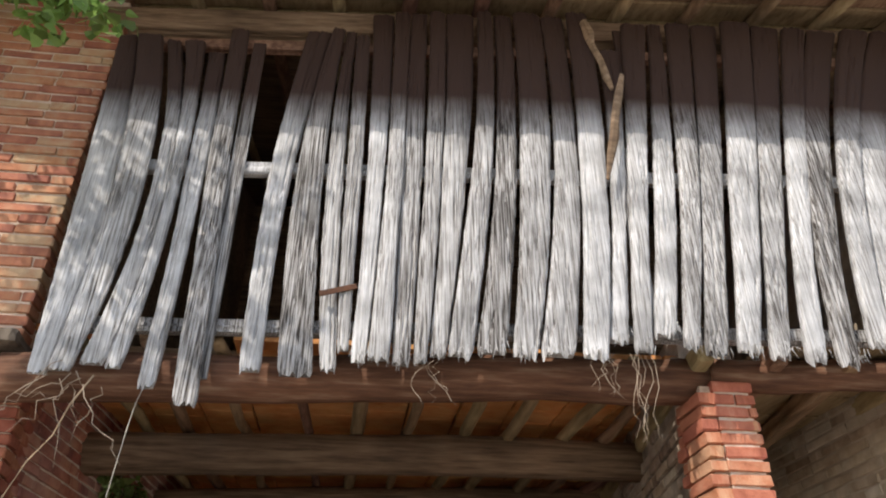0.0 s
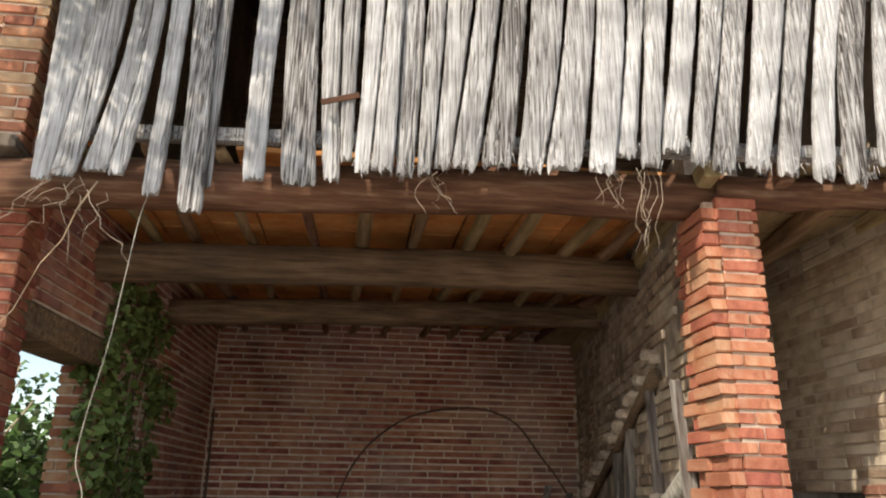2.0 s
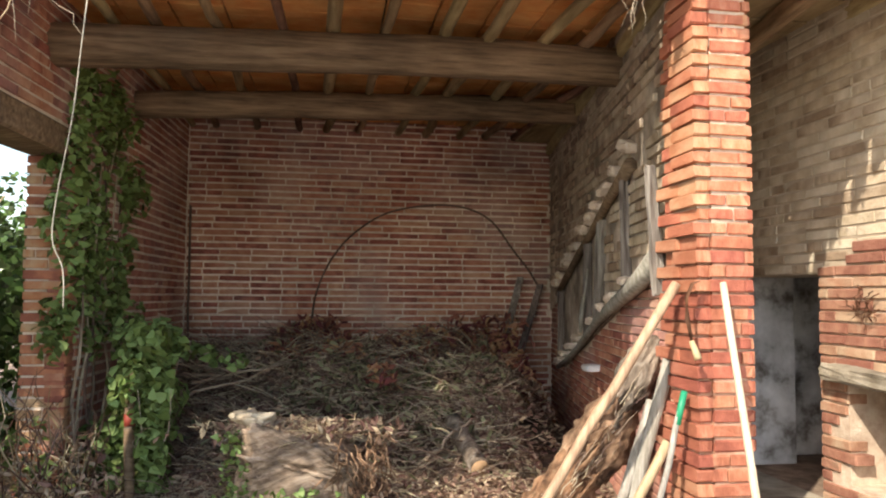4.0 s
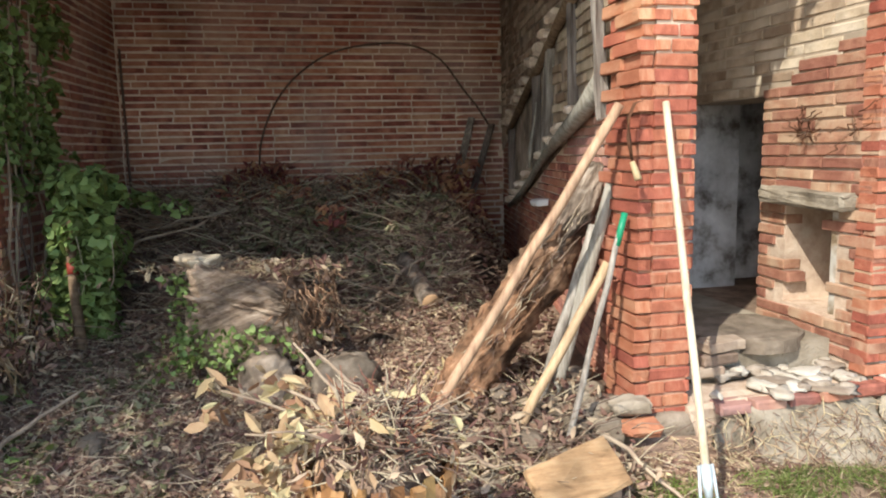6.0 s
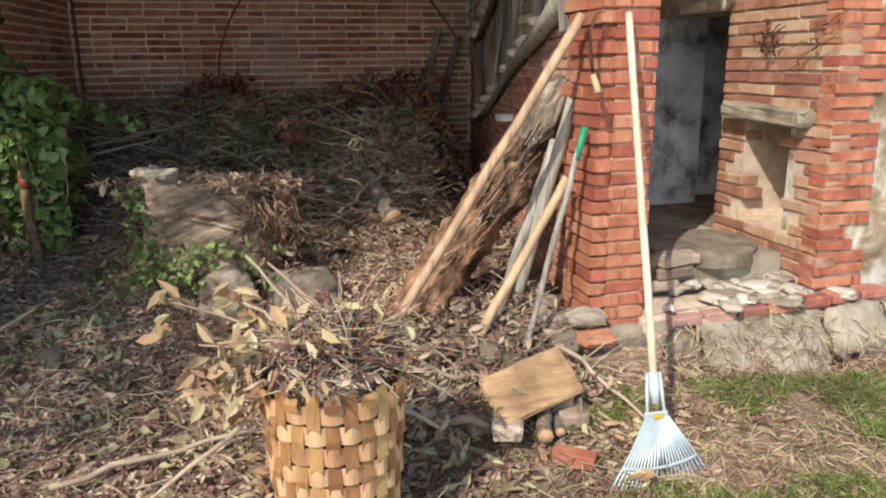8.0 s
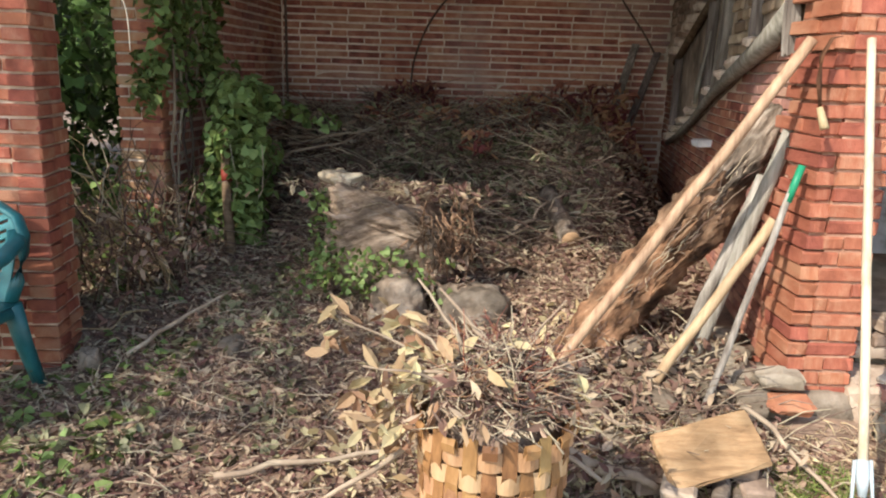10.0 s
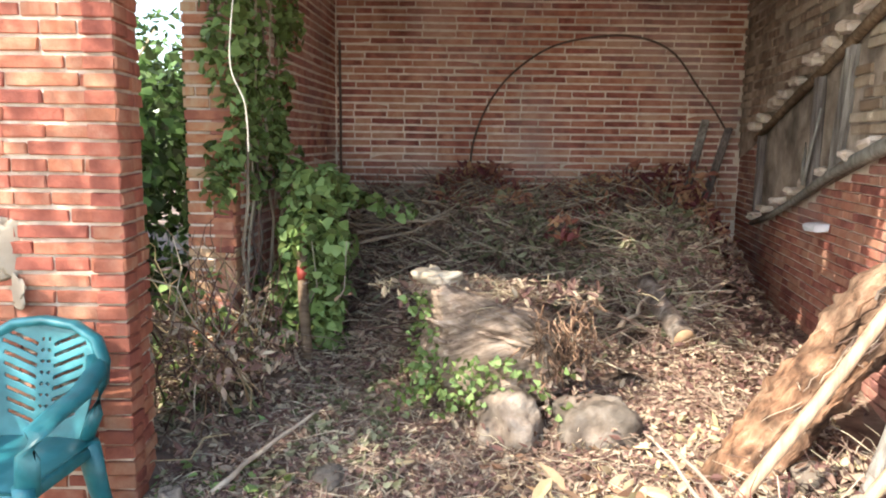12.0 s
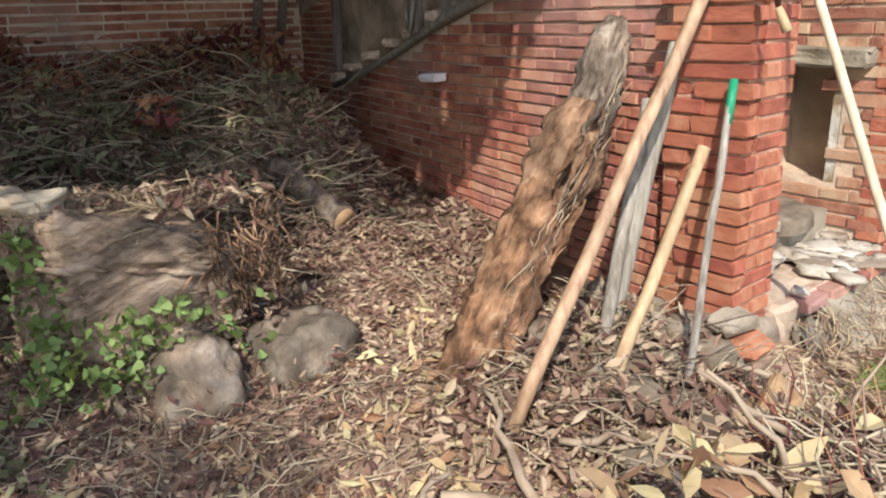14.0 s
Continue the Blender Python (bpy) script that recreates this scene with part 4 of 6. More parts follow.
def board(i):
    rr = random.Random(100 + i)
    n = 72
    verts, faces = [], []
    lift = rr.uniform(0.0, 0.012) + (0.022 if i % 2 else 0.0)
    rough = rr.uniform(0.7, 1.5)
    scaly = 1.0 if 22 <= i <= 26 else 0.25
    ragged = 1.5 if i > 13 else 0.8
    for k in range(n + 1):
        t = k / n
        z = BZ[i] + (TZ[i] - BZ[i]) * t
        x = along(z, i, BX[i], MX[i], TX[i]) + 0.005 * noise.noise(Vector((i * 5.1, z * 1.6, 0)))
        half = max(0.02, along(z, i, BW[i], MW[i], TW[i]) * 0.5 - (0.006 if i < 6 else 0.001))
        wl = half + 0.005 * noise.noise(Vector((i * 3.3, z * 1.8, 1))) + 0.004 * noise.noise(Vector((i * 1.7, z * 17, 4)))
        wr = half + 0.005 * noise.noise(Vector((i * 7.3, z * 1.8, 2))) + 0.004 * noise.noise(Vector((i * 1.7, z * 17, 7)))
        if k == 0:
            wl *= 0.88
            wr *= 0.88
        y = 4.56 - 0.084 * (x + 1.3) - lift + 0.04 * t + 0.010 * math.sin(z * 2 + i)
        for q in range(COLS):
            u = q / (COLS - 1)
            fx = -wl + (wl + wr) * u
            jag = 0.0
            if k == 0:
                jag = ragged * (0.035 * noise.noise(Vector((q * 0.33 + i * 3.7, 0, 8))) + rr.uniform(-0.016, 0.012))
            elif k == n:
                jag = rr.uniform(-0.008, 0.008)
            crack = abs(noise.noise(Vector((q * 1.31 + i * 9.7, z * 0.75, 2))))
            dip = 0.007 * rough * (1 - min(1.0, crack * 20)) + 0.0012 * noise.noise(Vector((q * 2.3 + i * 5, z * 4, 6)))
            dip += 0.007 * scaly * max(0.0, noise.noise(Vector((q * 0.5 + i * 3, z * 9, 3)))) if z < 4.4 else 0.0
            edge = 0.006 if q in (0, COLS - 1) else 0.0
            verts.append((x + fx, y - 0.007 * (1 - (2 * u - 1) ** 2) + dip + edge, z + jag))
        for q in range(COLS):
            verts.append((x - wl + (wl + wr) * q / (COLS - 1), y + 0.026, z))
    m = COLS
    for k in range(n):
        a, b = k * 2 * m, (k + 1) * 2 * m
        for q in range(m - 1):
            faces.append([a + q, a + q + 1, b + q + 1, b + q])
            faces.append([a + m + q + 1, a + m + q, b + m + q, b + m + q + 1])
        faces.append([a + m, a, b, b + m])
        faces.append([a + m - 1, a + 2 * m - 1, b + 2 * m - 1, b + m - 1])
    e = n * 2 * m
    for q in range(m - 1):
        faces.append([q + 1, q, m + q, m + 1 + q])
        faces.append([e + q, e + q + 1, e + m + 1 + q, e + m + q])
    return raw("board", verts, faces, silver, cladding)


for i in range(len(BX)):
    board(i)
# second skin: narrow boards that show in the gaps, two loose split battens, and the rails
for x, z0, z1, w in ((-0.62, 2.98, 5.0, 0.07), (0.08, 3.5, 5.25, 0.05), (1.36, 3.2, 4.3, 0.07), (1.44, 4.35, 5.2, 0.05)):
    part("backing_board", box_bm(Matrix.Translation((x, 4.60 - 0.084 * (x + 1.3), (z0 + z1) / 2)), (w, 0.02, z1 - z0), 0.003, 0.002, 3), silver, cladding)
tube("loose_batten", between((1.22, 4.29, 4.02), (1.37, 4.25, 4.72), 6, 0, 0.003, 3), [0.008, 0.022, 0.028, 0.028, 0.026, 0.014], beam_wood, cladding, 6, 0.2, 2, False, 0.5)
tube("loose_batten", between((1.33, 4.31, 4.66), (1.22, 4.32, 5.20), 6, 0, 0.008, 5), [0.012, 0.022, 0.024, 0.022, 0.040, 0.022], beam_wood, cladding, 6, 0.25, 8, False, 0.5)
for z in (3.24, 4.13, 5.02):
    part("rail", box_bm(Matrix.Translation((0.9, 4.64 - 0.084 * 2.2, z)) @ Matrix.Rotation(-0.084, 4, "Z"), (4.4, 0.05, 0.07), 0.006, 0.004, 4), silver if z < 4.5 else joist_wood, cladding)
runs = []
for i in range(10, len(BX)):
    for k in range(11):
        p = Vector((BX[i] + R.uniform(-0.45, 0.45) * BW[i], 0, BZ[i] + R.uniform(0.0, 0.05)))
        p.y = 4.52 - 0.084 * (p.x + 1.3) - R.uniform(0.0, 0.03)
        q = p + Vector((R.uniform(-0.02, 0.02), R.uniform(-0.012, 0.006), -R.uniform(0.03, 0.065)))
        runs.append((between(p, q, 4, 0, 0.003, k), [0.0022, 0.0018, 0.0012, 0.0005]))
tagged(tubes("frayed_fringe", runs, silver, cladding, 4), kind="stuff")
part("iron_strap", box_bm(Matrix.Translation((-0.06, 4.42, 3.38)) @ Matrix.Rotation(-0.3, 4, "Y"), (0.17, 0.008, 0.028), 0.002, 0.002), rust, cladding, "rusty iron strap")

# ---- things in the bay and the yard ----


def blend_z(x, y):
    return max(ground_z(x, y), heap_z(x, y)) if y > 5.9 else ground_z(x, y)


def scatter(n, box, seed, lift=0.01, keep=None, zf=ground_z):
    """n places on the ground in (x0, x1, y0, y1)."""
    rg = random.Random(seed)
    out = []
    while len(out) < n:
        x, y = rg.uniform(box[0], box[1]), rg.uniform(box[2], box[3])
        if keep and rg.random() > keep(x, y):
            continue
        out.append((x, y, zf(x, y) + rg.uniform(0.0, lift)))
    return out


def up_normals(n, spread, seed):
    rg = np.random.default_rng(seed)
    nr = rg.normal(size=(n, 3)) * spread
    nr[:, 2] += 1
    return nr


def inside(x, y):
    """In the yard or the bay, not inside walls or piers."""
    if y > 8.9 or (y > 4.75 and (x > 1.60 + 0.16 * (y - 4.6) or (x < -1.42 and y > 6.2))):
        return 0.0
    if 4.9 < y < 5.3 and -2.05 < x < -1.45:
        return 0.0
    if y > 4.35 and x > 1.5:
        return 0.0
    return 1.0


def sizes(n, a, b, seed):
    return np.random.default_rng(seed).uniform(a, b, n)


# leaf litter
pts = scatter(24000, (-2.6, 2.2, 3.1, 7.0), 1, 0.025, lambda x, y: inside(x, y) * (1.0 if y > 3.9 or x < 1.0 else 0.35), blend_z)
tagged(leaves("leaf_litter", pts, up_normals(len(pts), 0.45, 2), sizes(len(pts), 0.02, 0.065, 3), leaf_dry, None, LEAF_LONG, 0.8, 4), "brown and grey dead leaves scattered over the earth", "leaf litter", kind="stuff")
pts = scatter(16000, (-2.4, 1.7, 3.3, 6.6), 9, 0.03, inside, blend_z)
tagged(leaves("leaf_crumbs", pts, up_normals(len(pts), 0.6, 12), sizes(len(pts), 0.01, 0.03, 13), leaf_dry, None, LEAF_IVY, 0.8, 14), "fine crumbled leaf litter on the earth", "leaf litter", kind="stuff")
pts = scatter(2600, (1.2, 2.3, 5.6, 8.9), 18, 0.04, lambda x, y: 1.0 if x < 1.60 + 0.163 * (y - 4.62) else 0.0, blend_z)
tagged(leaves("corner_litter", pts, up_normals(len(pts), 0.6, 19), sizes(len(pts), 0.03, 0.08, 20), leaf_dry, None, LEAF_LONG, 0.9, 40), "dead leaves drifted along the dividing wall", "leaf litter", kind="stuff")
stone_leaves = [(R.gauss(cx, 0.12), R.gauss(5.42, 0.08), R.uniform(0.24, 0.40)) for cx in (0.04, 0.43) for k in range(130)]
tagged(leaves("stone_leaves", stone_leaves, up_normals(len(stone_leaves), 0.8, 15), sizes(len(stone_leaves), 0.02, 0.06, 16), leaf_dry, None, LEAF_LONG, 0.9, 17), "dead leaves caught about the field stones", "leaf litter", kind="stuff")
pts = scatter(900, (-0.6, 1.6, 3.6, 5.6), 5, 0.05, lambda x, y: inside(x, y) * math.exp(-((x - 0.75) / 0.7) ** 2 - ((y - 4.5) / 0.7) ** 2))
tagged(leaves("pale_leaves", pts, up_normals(len(pts), 0.7, 6), sizes(len(pts), 0.04, 0.10, 7), leaf_pale, None, LEAF_LONG, 1.0, 8), "large pale yellow dead leaves on the ground", "leaf litter", kind="stuff")


def sticks(n, box, seed, lo, hi, r, tilt=0.35, zf=ground_z, keep=None):
    rg = random.Random(seed)
    runs = []
    for x, y, z in scatter(n, box, seed, 0.05, keep, zf):
        an, l = rg.uniform(0, 6.28), rg.uniform(lo, hi)
        d = Vector((math.cos(an), math.sin(an), rg.uniform(-0.1, tilt)))
        p = Vector((x, y, z + 0.01))
        q = p + d * l
        q.z = max(q.z, zf(q.x, q.y) + 0.005)
        if not inside(q.x, q.y):
            continue
        pts = between(p, q, 4, -0.02 * rg.random(), l * 0.06, rg.random())
        rr = rg.uniform(0.5, 1.0) * r
        runs.append((pts, [rr, rr * 0.85, rr * 0.7, rr * 0.4]))
    return runs


tagged(tubes("ground_twigs", sticks(1300, (-1.9, 1.6, 3.4, 6.6), 11, 0.06, 0.24, 0.003, 0.3, blend_z, inside), twig, None, 4), "dry twigs lying over the leaf litter", "twigs", kind="stuff")

# straw and thin grass before the bay
BLADE = np.array([(0, -0.5, 0), (0.02, -0.3, 0.03), (0.018, 0.2, 0.05), (0, 0.5, 0.0), (-0.018, 0.2, 0.05), (-0.02, -0.3, 0.03), (0, 0, 0.05)])
pts = scatter(7000, (0.7, 3.2, 3.3, 4.42), 21, 0.02, lambda x, y: (1.0 if x > 1.2 else 0.3))
tagged(leaves("straw_litter", pts, up_normals(len(pts), 0.35, 22), sizes(len(pts), 0.05, 0.14, 23), straw, None, BLADE, 1.0, 24), "flattened yellow straw before the plinth", "straw", kind="stuff")
pts = [(x, y, z + 0.03) for x, y, z in scatter(5200, (0.2, 3.2, 3.2, 4.2), 25, 0.01, lambda x, y: 0.9 if noise.noise(Vector((x * 2.5, y * 2.5, 2))) > 0.02 and x > 0.8 else 0.06)]
nr = np.random.default_rng(26).normal(size=(len(pts), 3))
nr[:, 2] *= 0.25
tagged(leaves("grass", pts, nr, sizes(len(pts), 0.05, 0.11, 27), grass_green, None, BLADE, 0.6, 28), "sparse green and yellow grass tufts", "grass", kind="stuff")
pts = [(R.uniform(1.85, 3.1), y, 0.15 + 1.25 * (y - 4.22) + R.uniform(0.0, 0.02)) for y in (R.uniform(4.20, 4.40) for k in range(700))]
tagged(leaves("slope_straw", pts, np.random.default_rng(29).normal(size=(len(pts), 3)) * 0.4 + np.array((0, -0.7, 0.7)), sizes(len(pts), 0.05, 0.13, 30), straw, None, BLADE, 1.0, 39), "yellow straw caught on the sloping plinth", "straw", kind="stuff")
pts = scatter(2600, (-0.6, 1.3, 3.3, 6.3), 31, 0.02, inside, blend_z)
tagged(leaves("dry_stalks", pts, up_normals(len(pts), 0.5, 32), sizes(len(pts), 0.05, 0.16, 33), straw, None, BLADE, 1.0, 34), "fine dry stalks among the dead leaves", "straw", kind="stuff")
pts = scatter(4500, (-2.3, 0.5, 4.4, 6.6), 35, 0.03, inside, blend_z)
tagged(leaves("grey_stalks", pts, up_normals(len(pts), 0.6, 36), sizes(len(pts), 0.05, 0.18, 37), twig, None, BLADE, 1.0, 38), "grey withered stems matted on the earth", "straw", kind="stuff")

# brushwood heap
hx = [-1.42 + 0.06 * i for i in range(57)]
hy = [5.9 + 0.06 * i for i in range(52)]
v, f = sheet(hx, hy, lambda x, y: heap_z(x, y) - 0.03 if inside(x, y + 0.02) else 0.1)
heap = thing("brushwood_heap", "heap of dead branches, stems and withered leaves against the brick wall", "brush heap", (0.3, 7.6, 0.4))
raw("mound", v, f, soil, heap, True)


def on_heap(x, y):
    return inside(x, y) * (1.0 if y > 6.2 else 0.4)


pts = scatter(9000, (-1.25, 2.1, 6.1, 8.95), 41, 0.08, on_heap, heap_z)
tagged(leaves("withered_leaves", pts, up_normals(len(pts), 0.8, 42), sizes(len(pts), 0.03, 0.085, 43), leaf_dry, heap, LEAF_LONG, 0.9, 44), kind="stuff")
pts = scatter(2400, (-1.25, 2.0, 6.1, 8.6), 45, 0.08, on_heap, heap_z)
tagged(leaves("withered_cover", pts, up_normals(len(pts), 0.7, 46), sizes(len(pts), 0.07, 0.2, 47), twig, heap, BLADE, 1.0, 48), kind="stuff")
tagged(tubes("brush", sticks(2900, (-1.2, 2.0, 6.2, 8.7), 51, 0.12, 0.55, 0.006, 0.55, heap_z, on_heap), twig, heap, 5), kind="stuff")
pts = [(x, y, z + R.uniform(0, 0.10)) for x, y, z in scatter(2300, (-0.45, 2.0, 7.7, 8.9), 53, 0.05, lambda x, y: 1.0 if noise.noise(Vector((x * 3, 1, 0))) > -0.1 else 0.15, heap_z)]
pts += [(R.gauss(1.55, 0.2), R.gauss(8.4, 0.18), R.uniform(1.1, 1.48)) for i in range(190)]
pts += [(R.gauss(0.0, 0.13), R.gauss(8.5, 0.15), R.uniform(1.1, 1.45)) for i in range(240)]
tagged(leaves("rusty_leaves", pts, np.random.default_rng(54).normal(size=(len(pts), 3)), sizes(len(pts), 0.06, 0.12, 55), leaf_rust, heap, LEAF_LONG, 0.7, 56), kind="stuff")
pts = [(R.gauss(0.55, 0.55), R.gauss(7.35, 0.45), 0) for i in range(1300)]
pts = [(x, y, heap_z(x, y) + R.uniform(0.03, 0.15)) for x, y, z in pts if inside(x, y)]
tagged(leaves("green_leaves", pts, up_normals(len(pts), 0.8, 57), sizes(len(pts), 0.045, 0.10, 58), leaf_olive, heap, LEAF_LONG, 0.7, 59), kind="stuff")
pts = [(R.gauss(0.48, 0.06), R.gauss(6.95, 0.05), R.uniform(0.98, 1.16)) for i in range(40)]
tagged(leaves("orange_leaves", pts, np.random.default_rng(60).normal(size=(len(pts), 3)), sizes(len(pts), 0.06, 0.11, 67), leaf_rust, heap, LEAF_LONG, 0.7, 68), kind="stuff")
for i, (a, b) in enumerate((((-0.9, 7.3, 1.0), (0.1, 7.9, 1.18)), ((-1.1, 7.6, 1.0), (-0.3, 7.2, 1.12)), ((-1.15, 6.9, 0.85), (-0.2, 7.5, 1.13)), ((0.7, 6.3, 0.62), (1.05, 6.6, 0.82)))):
    tube("bough", between(a, b, 7, 0, 0.03, i), [0.014, 0.013, 0.012, 0.011, 0.009, 0.007, 0.004], twig, heap, 6, 0.1, i)


def sawn_log(a, b, r, label, seed):
    lg = thing("log", label, "log", a, "sawn logs")
    pts = between(a, b, 6, 0, 0.006, seed)
    tube("bark", pts, [r * 1.02, r, r, r * 1.03, r, r], grey_bark, lg, 12, 0.05, seed)
    d = (Vector(a) - Vector(b)).normalized()
    tube("cut_end", [Vector(a) + d * 0.002, Vector(a) + d * 0.008], [r * 0.93, r * 0.91], cut_wood, lg, 14, 0.02, seed)
    return lg


sawn_log((1.03, 6.20, 0.585), (0.95, 6.72, 0.79), 0.062, "small sawn log with a pale orange cut end in the heap", 3)

# stump
stump = thing("tree_stump", "big weathered grey tree stump with a pale broken top", "stump", (-0.05, 5.85, 0.4))
bm = bmesh.new()
bmesh.ops.create_icosphere(bm, subdivisions=6, radius=1.0)
for w in bm.verts:
    c = w.co.copy()
    q = Vector([math.copysign(abs(k) ** 0.5, k) for k in c])
    g = 1 + 0.20 * noise.noise(c * 1.7 + Vector((3, 0, 0))) - 0.09 * abs(noise.noise(Vector((c.x * 3 + c.z * 2, c.y * 3, c.z * 5)))) - 0.06 * abs(noise.noise(Vector((c.x * 7 + c.z * 5, c.y * 7, c.z * 14)))) - 0.06 * abs(noise.noise(Vector((c.x * 12 + c.z * 9, c.y * 12, c.z * 26)))) + 0.03 * noise.noise(c * 20)
    q *= g
    top = 0.15 * step(q.z, 0.2, 0.9) * (-q.x)
    w.co = Vector((-0.06 + q.x * 0.39, 5.87 + q.y * 0.33 - 0.10 * q.z, 0.62 + q.z * 0.30 + top))
part("trunk", bm, stump_wood, stump, "", True)
rock("broken_top", (-0.33, 5.88, 0.955), (0.12, 0.09, 0.055), pale_wood, stump, 5, 0.6, 4)
for i in range(34):
    u, w = R.uniform(-0.40, 0.12), R.uniform(0.46, 0.90)
    long = R.uniform(0.10, 0.26)
    face = [5.585 - 0.10 * (w - 0.62) / 0.3 + 0.25 * max(0, abs(u + long * k / 5 + 0.05) - 0.24) + R.uniform(0, 0.012) for k in range(6)]
    tube("bark_ridge", [(u + long * k / 5, face[k], w - 0.32 * long * k / 5 + R.uniform(-0.006, 0.006)) for k in range(6)], [0.006, 0.014, 0.018, 0.018, 0.013, 0.005], stump_wood, stump, 6, 0.25, i, True, 0.7)
runs = []
for i in range(120):
    p = Vector((R.uniform(0.12, 0.42), 0, R.uniform(0.58, 0.94)))
    p.y = 5.60 - 0.10 * (p.z - 0.62) / 0.3 + 0.35 * max(0, p.x - 0.19) + R.uniform(-0.05, 0.03)
    q = p + Vector((R.uniform(-0.03, 0.05), R.uniform(-0.05, 0.01), -R.uniform(0.04, 0.15)))
    q.x += R.gauss(0, 0.04)
    runs.append((between(p, q, 4, 0, 0.02, i), [0.005, 0.0045, 0.004, 0.002]))
tagged(tubes("fibre_fringe", runs, bark, stump, 4), kind="stuff")
pts = [(R.gauss(-0.05, 0.22), R.gauss(5.85, 0.13), 0) for i in range(700)]
pts = [(x, y, 0.905 + R.uniform(-0.015, 0.03) - 0.05 * x) for x, y, z in pts]
tagged(leaves("straw_cover", pts, up_normals(len(pts), 0.4, 61), sizes(len(pts), 0.05, 0.16, 62), straw, stump, BLADE, 1.0, 63), kind="stuff")
pts = [(R.gauss(0.0, 0.26), R.gauss(5.82, 0.13), R.uniform(0.89, 0.95)) for i in range(240)]
pts += [(R.uniform(0.05, 0.42), R.uniform(5.53, 5.64), R.uniform(0.38, 0.62)) for i in range(110)]
tagged(leaves("leaf_cover", pts, np.random.default_rng(164).normal(size=(len(pts), 3)) + np.array((0, -0.5, 0.8)), sizes(len(pts), 0.025, 0.07, 165), leaf_dry, stump, LEAF_LONG, 0.9, 166), kind="stuff")
stump_ivy = [(R.gauss(-0.14, 0.2), R.uniform(5.45, 5.56), R.uniform(0.40, 0.66)) for i in range(300)] + [(R.gauss(-0.38, 0.04), R.uniform(5.5, 5.62), R.uniform(0.45, 0.95)) for i in range(150)]
nr = np.random.default_rng(64).normal(size=(len(stump_ivy), 3)) * 0.9 + np.array((0, -0.8, 0.5))
tagged(leaves("stump_ivy", stump_ivy, nr, sizes(len(stump_ivy), 0.018, 0.045, 65), leaf_green, None, LEAF_IVY, 0.5, 66), "green ivy leaves creeping up the old stump", "ivy", kind="stuff")

# stones by the stump
for i, (p, sz) in enumerate((((0.01, 5.53, 0.335), (0.20, 0.14, 0.16)), ((0.41, 5.50, 0.325), (0.195, 0.14, 0.165)), ((-0.75, 5.15, 0.25), (0.09, 0.06, 0.035)), ((-1.33, 4.92, 0.24), (0.05, 0.05, 0.07)), ((-2.02, 4.42, 0.17), (0.07, 0.05, 0.035)))):
    tagged(rock("field_stone", p, sz, dark_stone, None, i + 1, 0.38, 4), ("big rounded grey field stone beside the stump", "grey field stone split at the top", "small flat stone in the litter", "upright stone beside the pier", "reddish stone by the chair")[i], "stone", "field stones")

# post with a red band, in the ivy
post = thing("ivy_post", "short grey post with a red painted band, standing in ivy", "post", (-1.06, 6.2, 0.5))
tube("shaft", between((-1.03, 6.15, 0.45), (-1.10, 6.33, 1.18), 5, 0, 0.004, 1), 0.030, beam_wood, post, 9, 0.05, 1)
tube("band", [(-1.068, 6.25, 0.87), (-1.074, 6.267, 0.94)], 0.0325, red_paint, post, 10)

# ---- creepers and hedge ----


def clump(centre, radius, n, seed):
    rg = np.random.default_rng(seed)
    d = rg.normal(size=(n, 3))
    d /= np.linalg.norm(d, axis=1)[:, None]
    rad = rg.uniform(0.35, 1.0, n) ** 0.5
    return np.array(centre) + d * rad[:, None] * np.array(radius), d + rg.normal(size=(n, 3)) * 0.6 + np.array((0, -0.2, 0.5))


def foliage(name, clumps, mat, size, parent, shape=LEAF_IVY, seed=1, curl=0.5):
    cs, ns = [], []
    for i, (c, r, n) in enumerate(clumps):
        a, b = clump(c, r, n, seed * 100 + i)
        cs.append(a)
        ns.append(b)
    cs, ns = np.concatenate(cs), np.concatenate(ns)
    return leaves(name, cs, ns, sizes(len(cs), size[0], size[1], seed), mat, parent, shape, curl, seed)


ivy = thing("wall_ivy", "green ivy climbing the end of the side wall", "ivy", (-1.4, 6.3, 0.4))
wallcl = []
for i in range(54):
    t = R.random()
    y = 6.2 + 1.3 * R.random() ** 1.5
    z = R.uniform(1.35, 3.05)
    if R.random() > 1.2 - 0.45 * (y - 6.2):
        continue
    wallcl.append(((-1.43 + 0.055 * (y - 6.23) + 0.03, y, z), (0.05, 0.16, 0.17), 34))
wallcl += [((R.uniform(-1.54, -1.42), 6.19, R.uniform(1.25, 3.0)), (0.08, 0.05, 0.13), 22) for i in range(16)]
tagged(foliage("ivy_leaves", wallcl, leaf_green, (0.04, 0.08), ivy, LEAF_IVY, 3), kind="stuff")
runs = []
for i in range(9):
    y = 6.25 + 0.11 * i
    runs.append((between((-1.40, y, 0.5), (-1.41 + 0.03, y + R.uniform(-0.1, 0.25), R.uniform(2.2, 3.1)), 8, 0, 0.03, i), [0.012, 0.011, 0.01, 0.009, 0.008, 0.007, 0.006, 0.004]))
tagged(tubes("ivy_tangle", runs, twig, ivy, 5), kind="stuff")

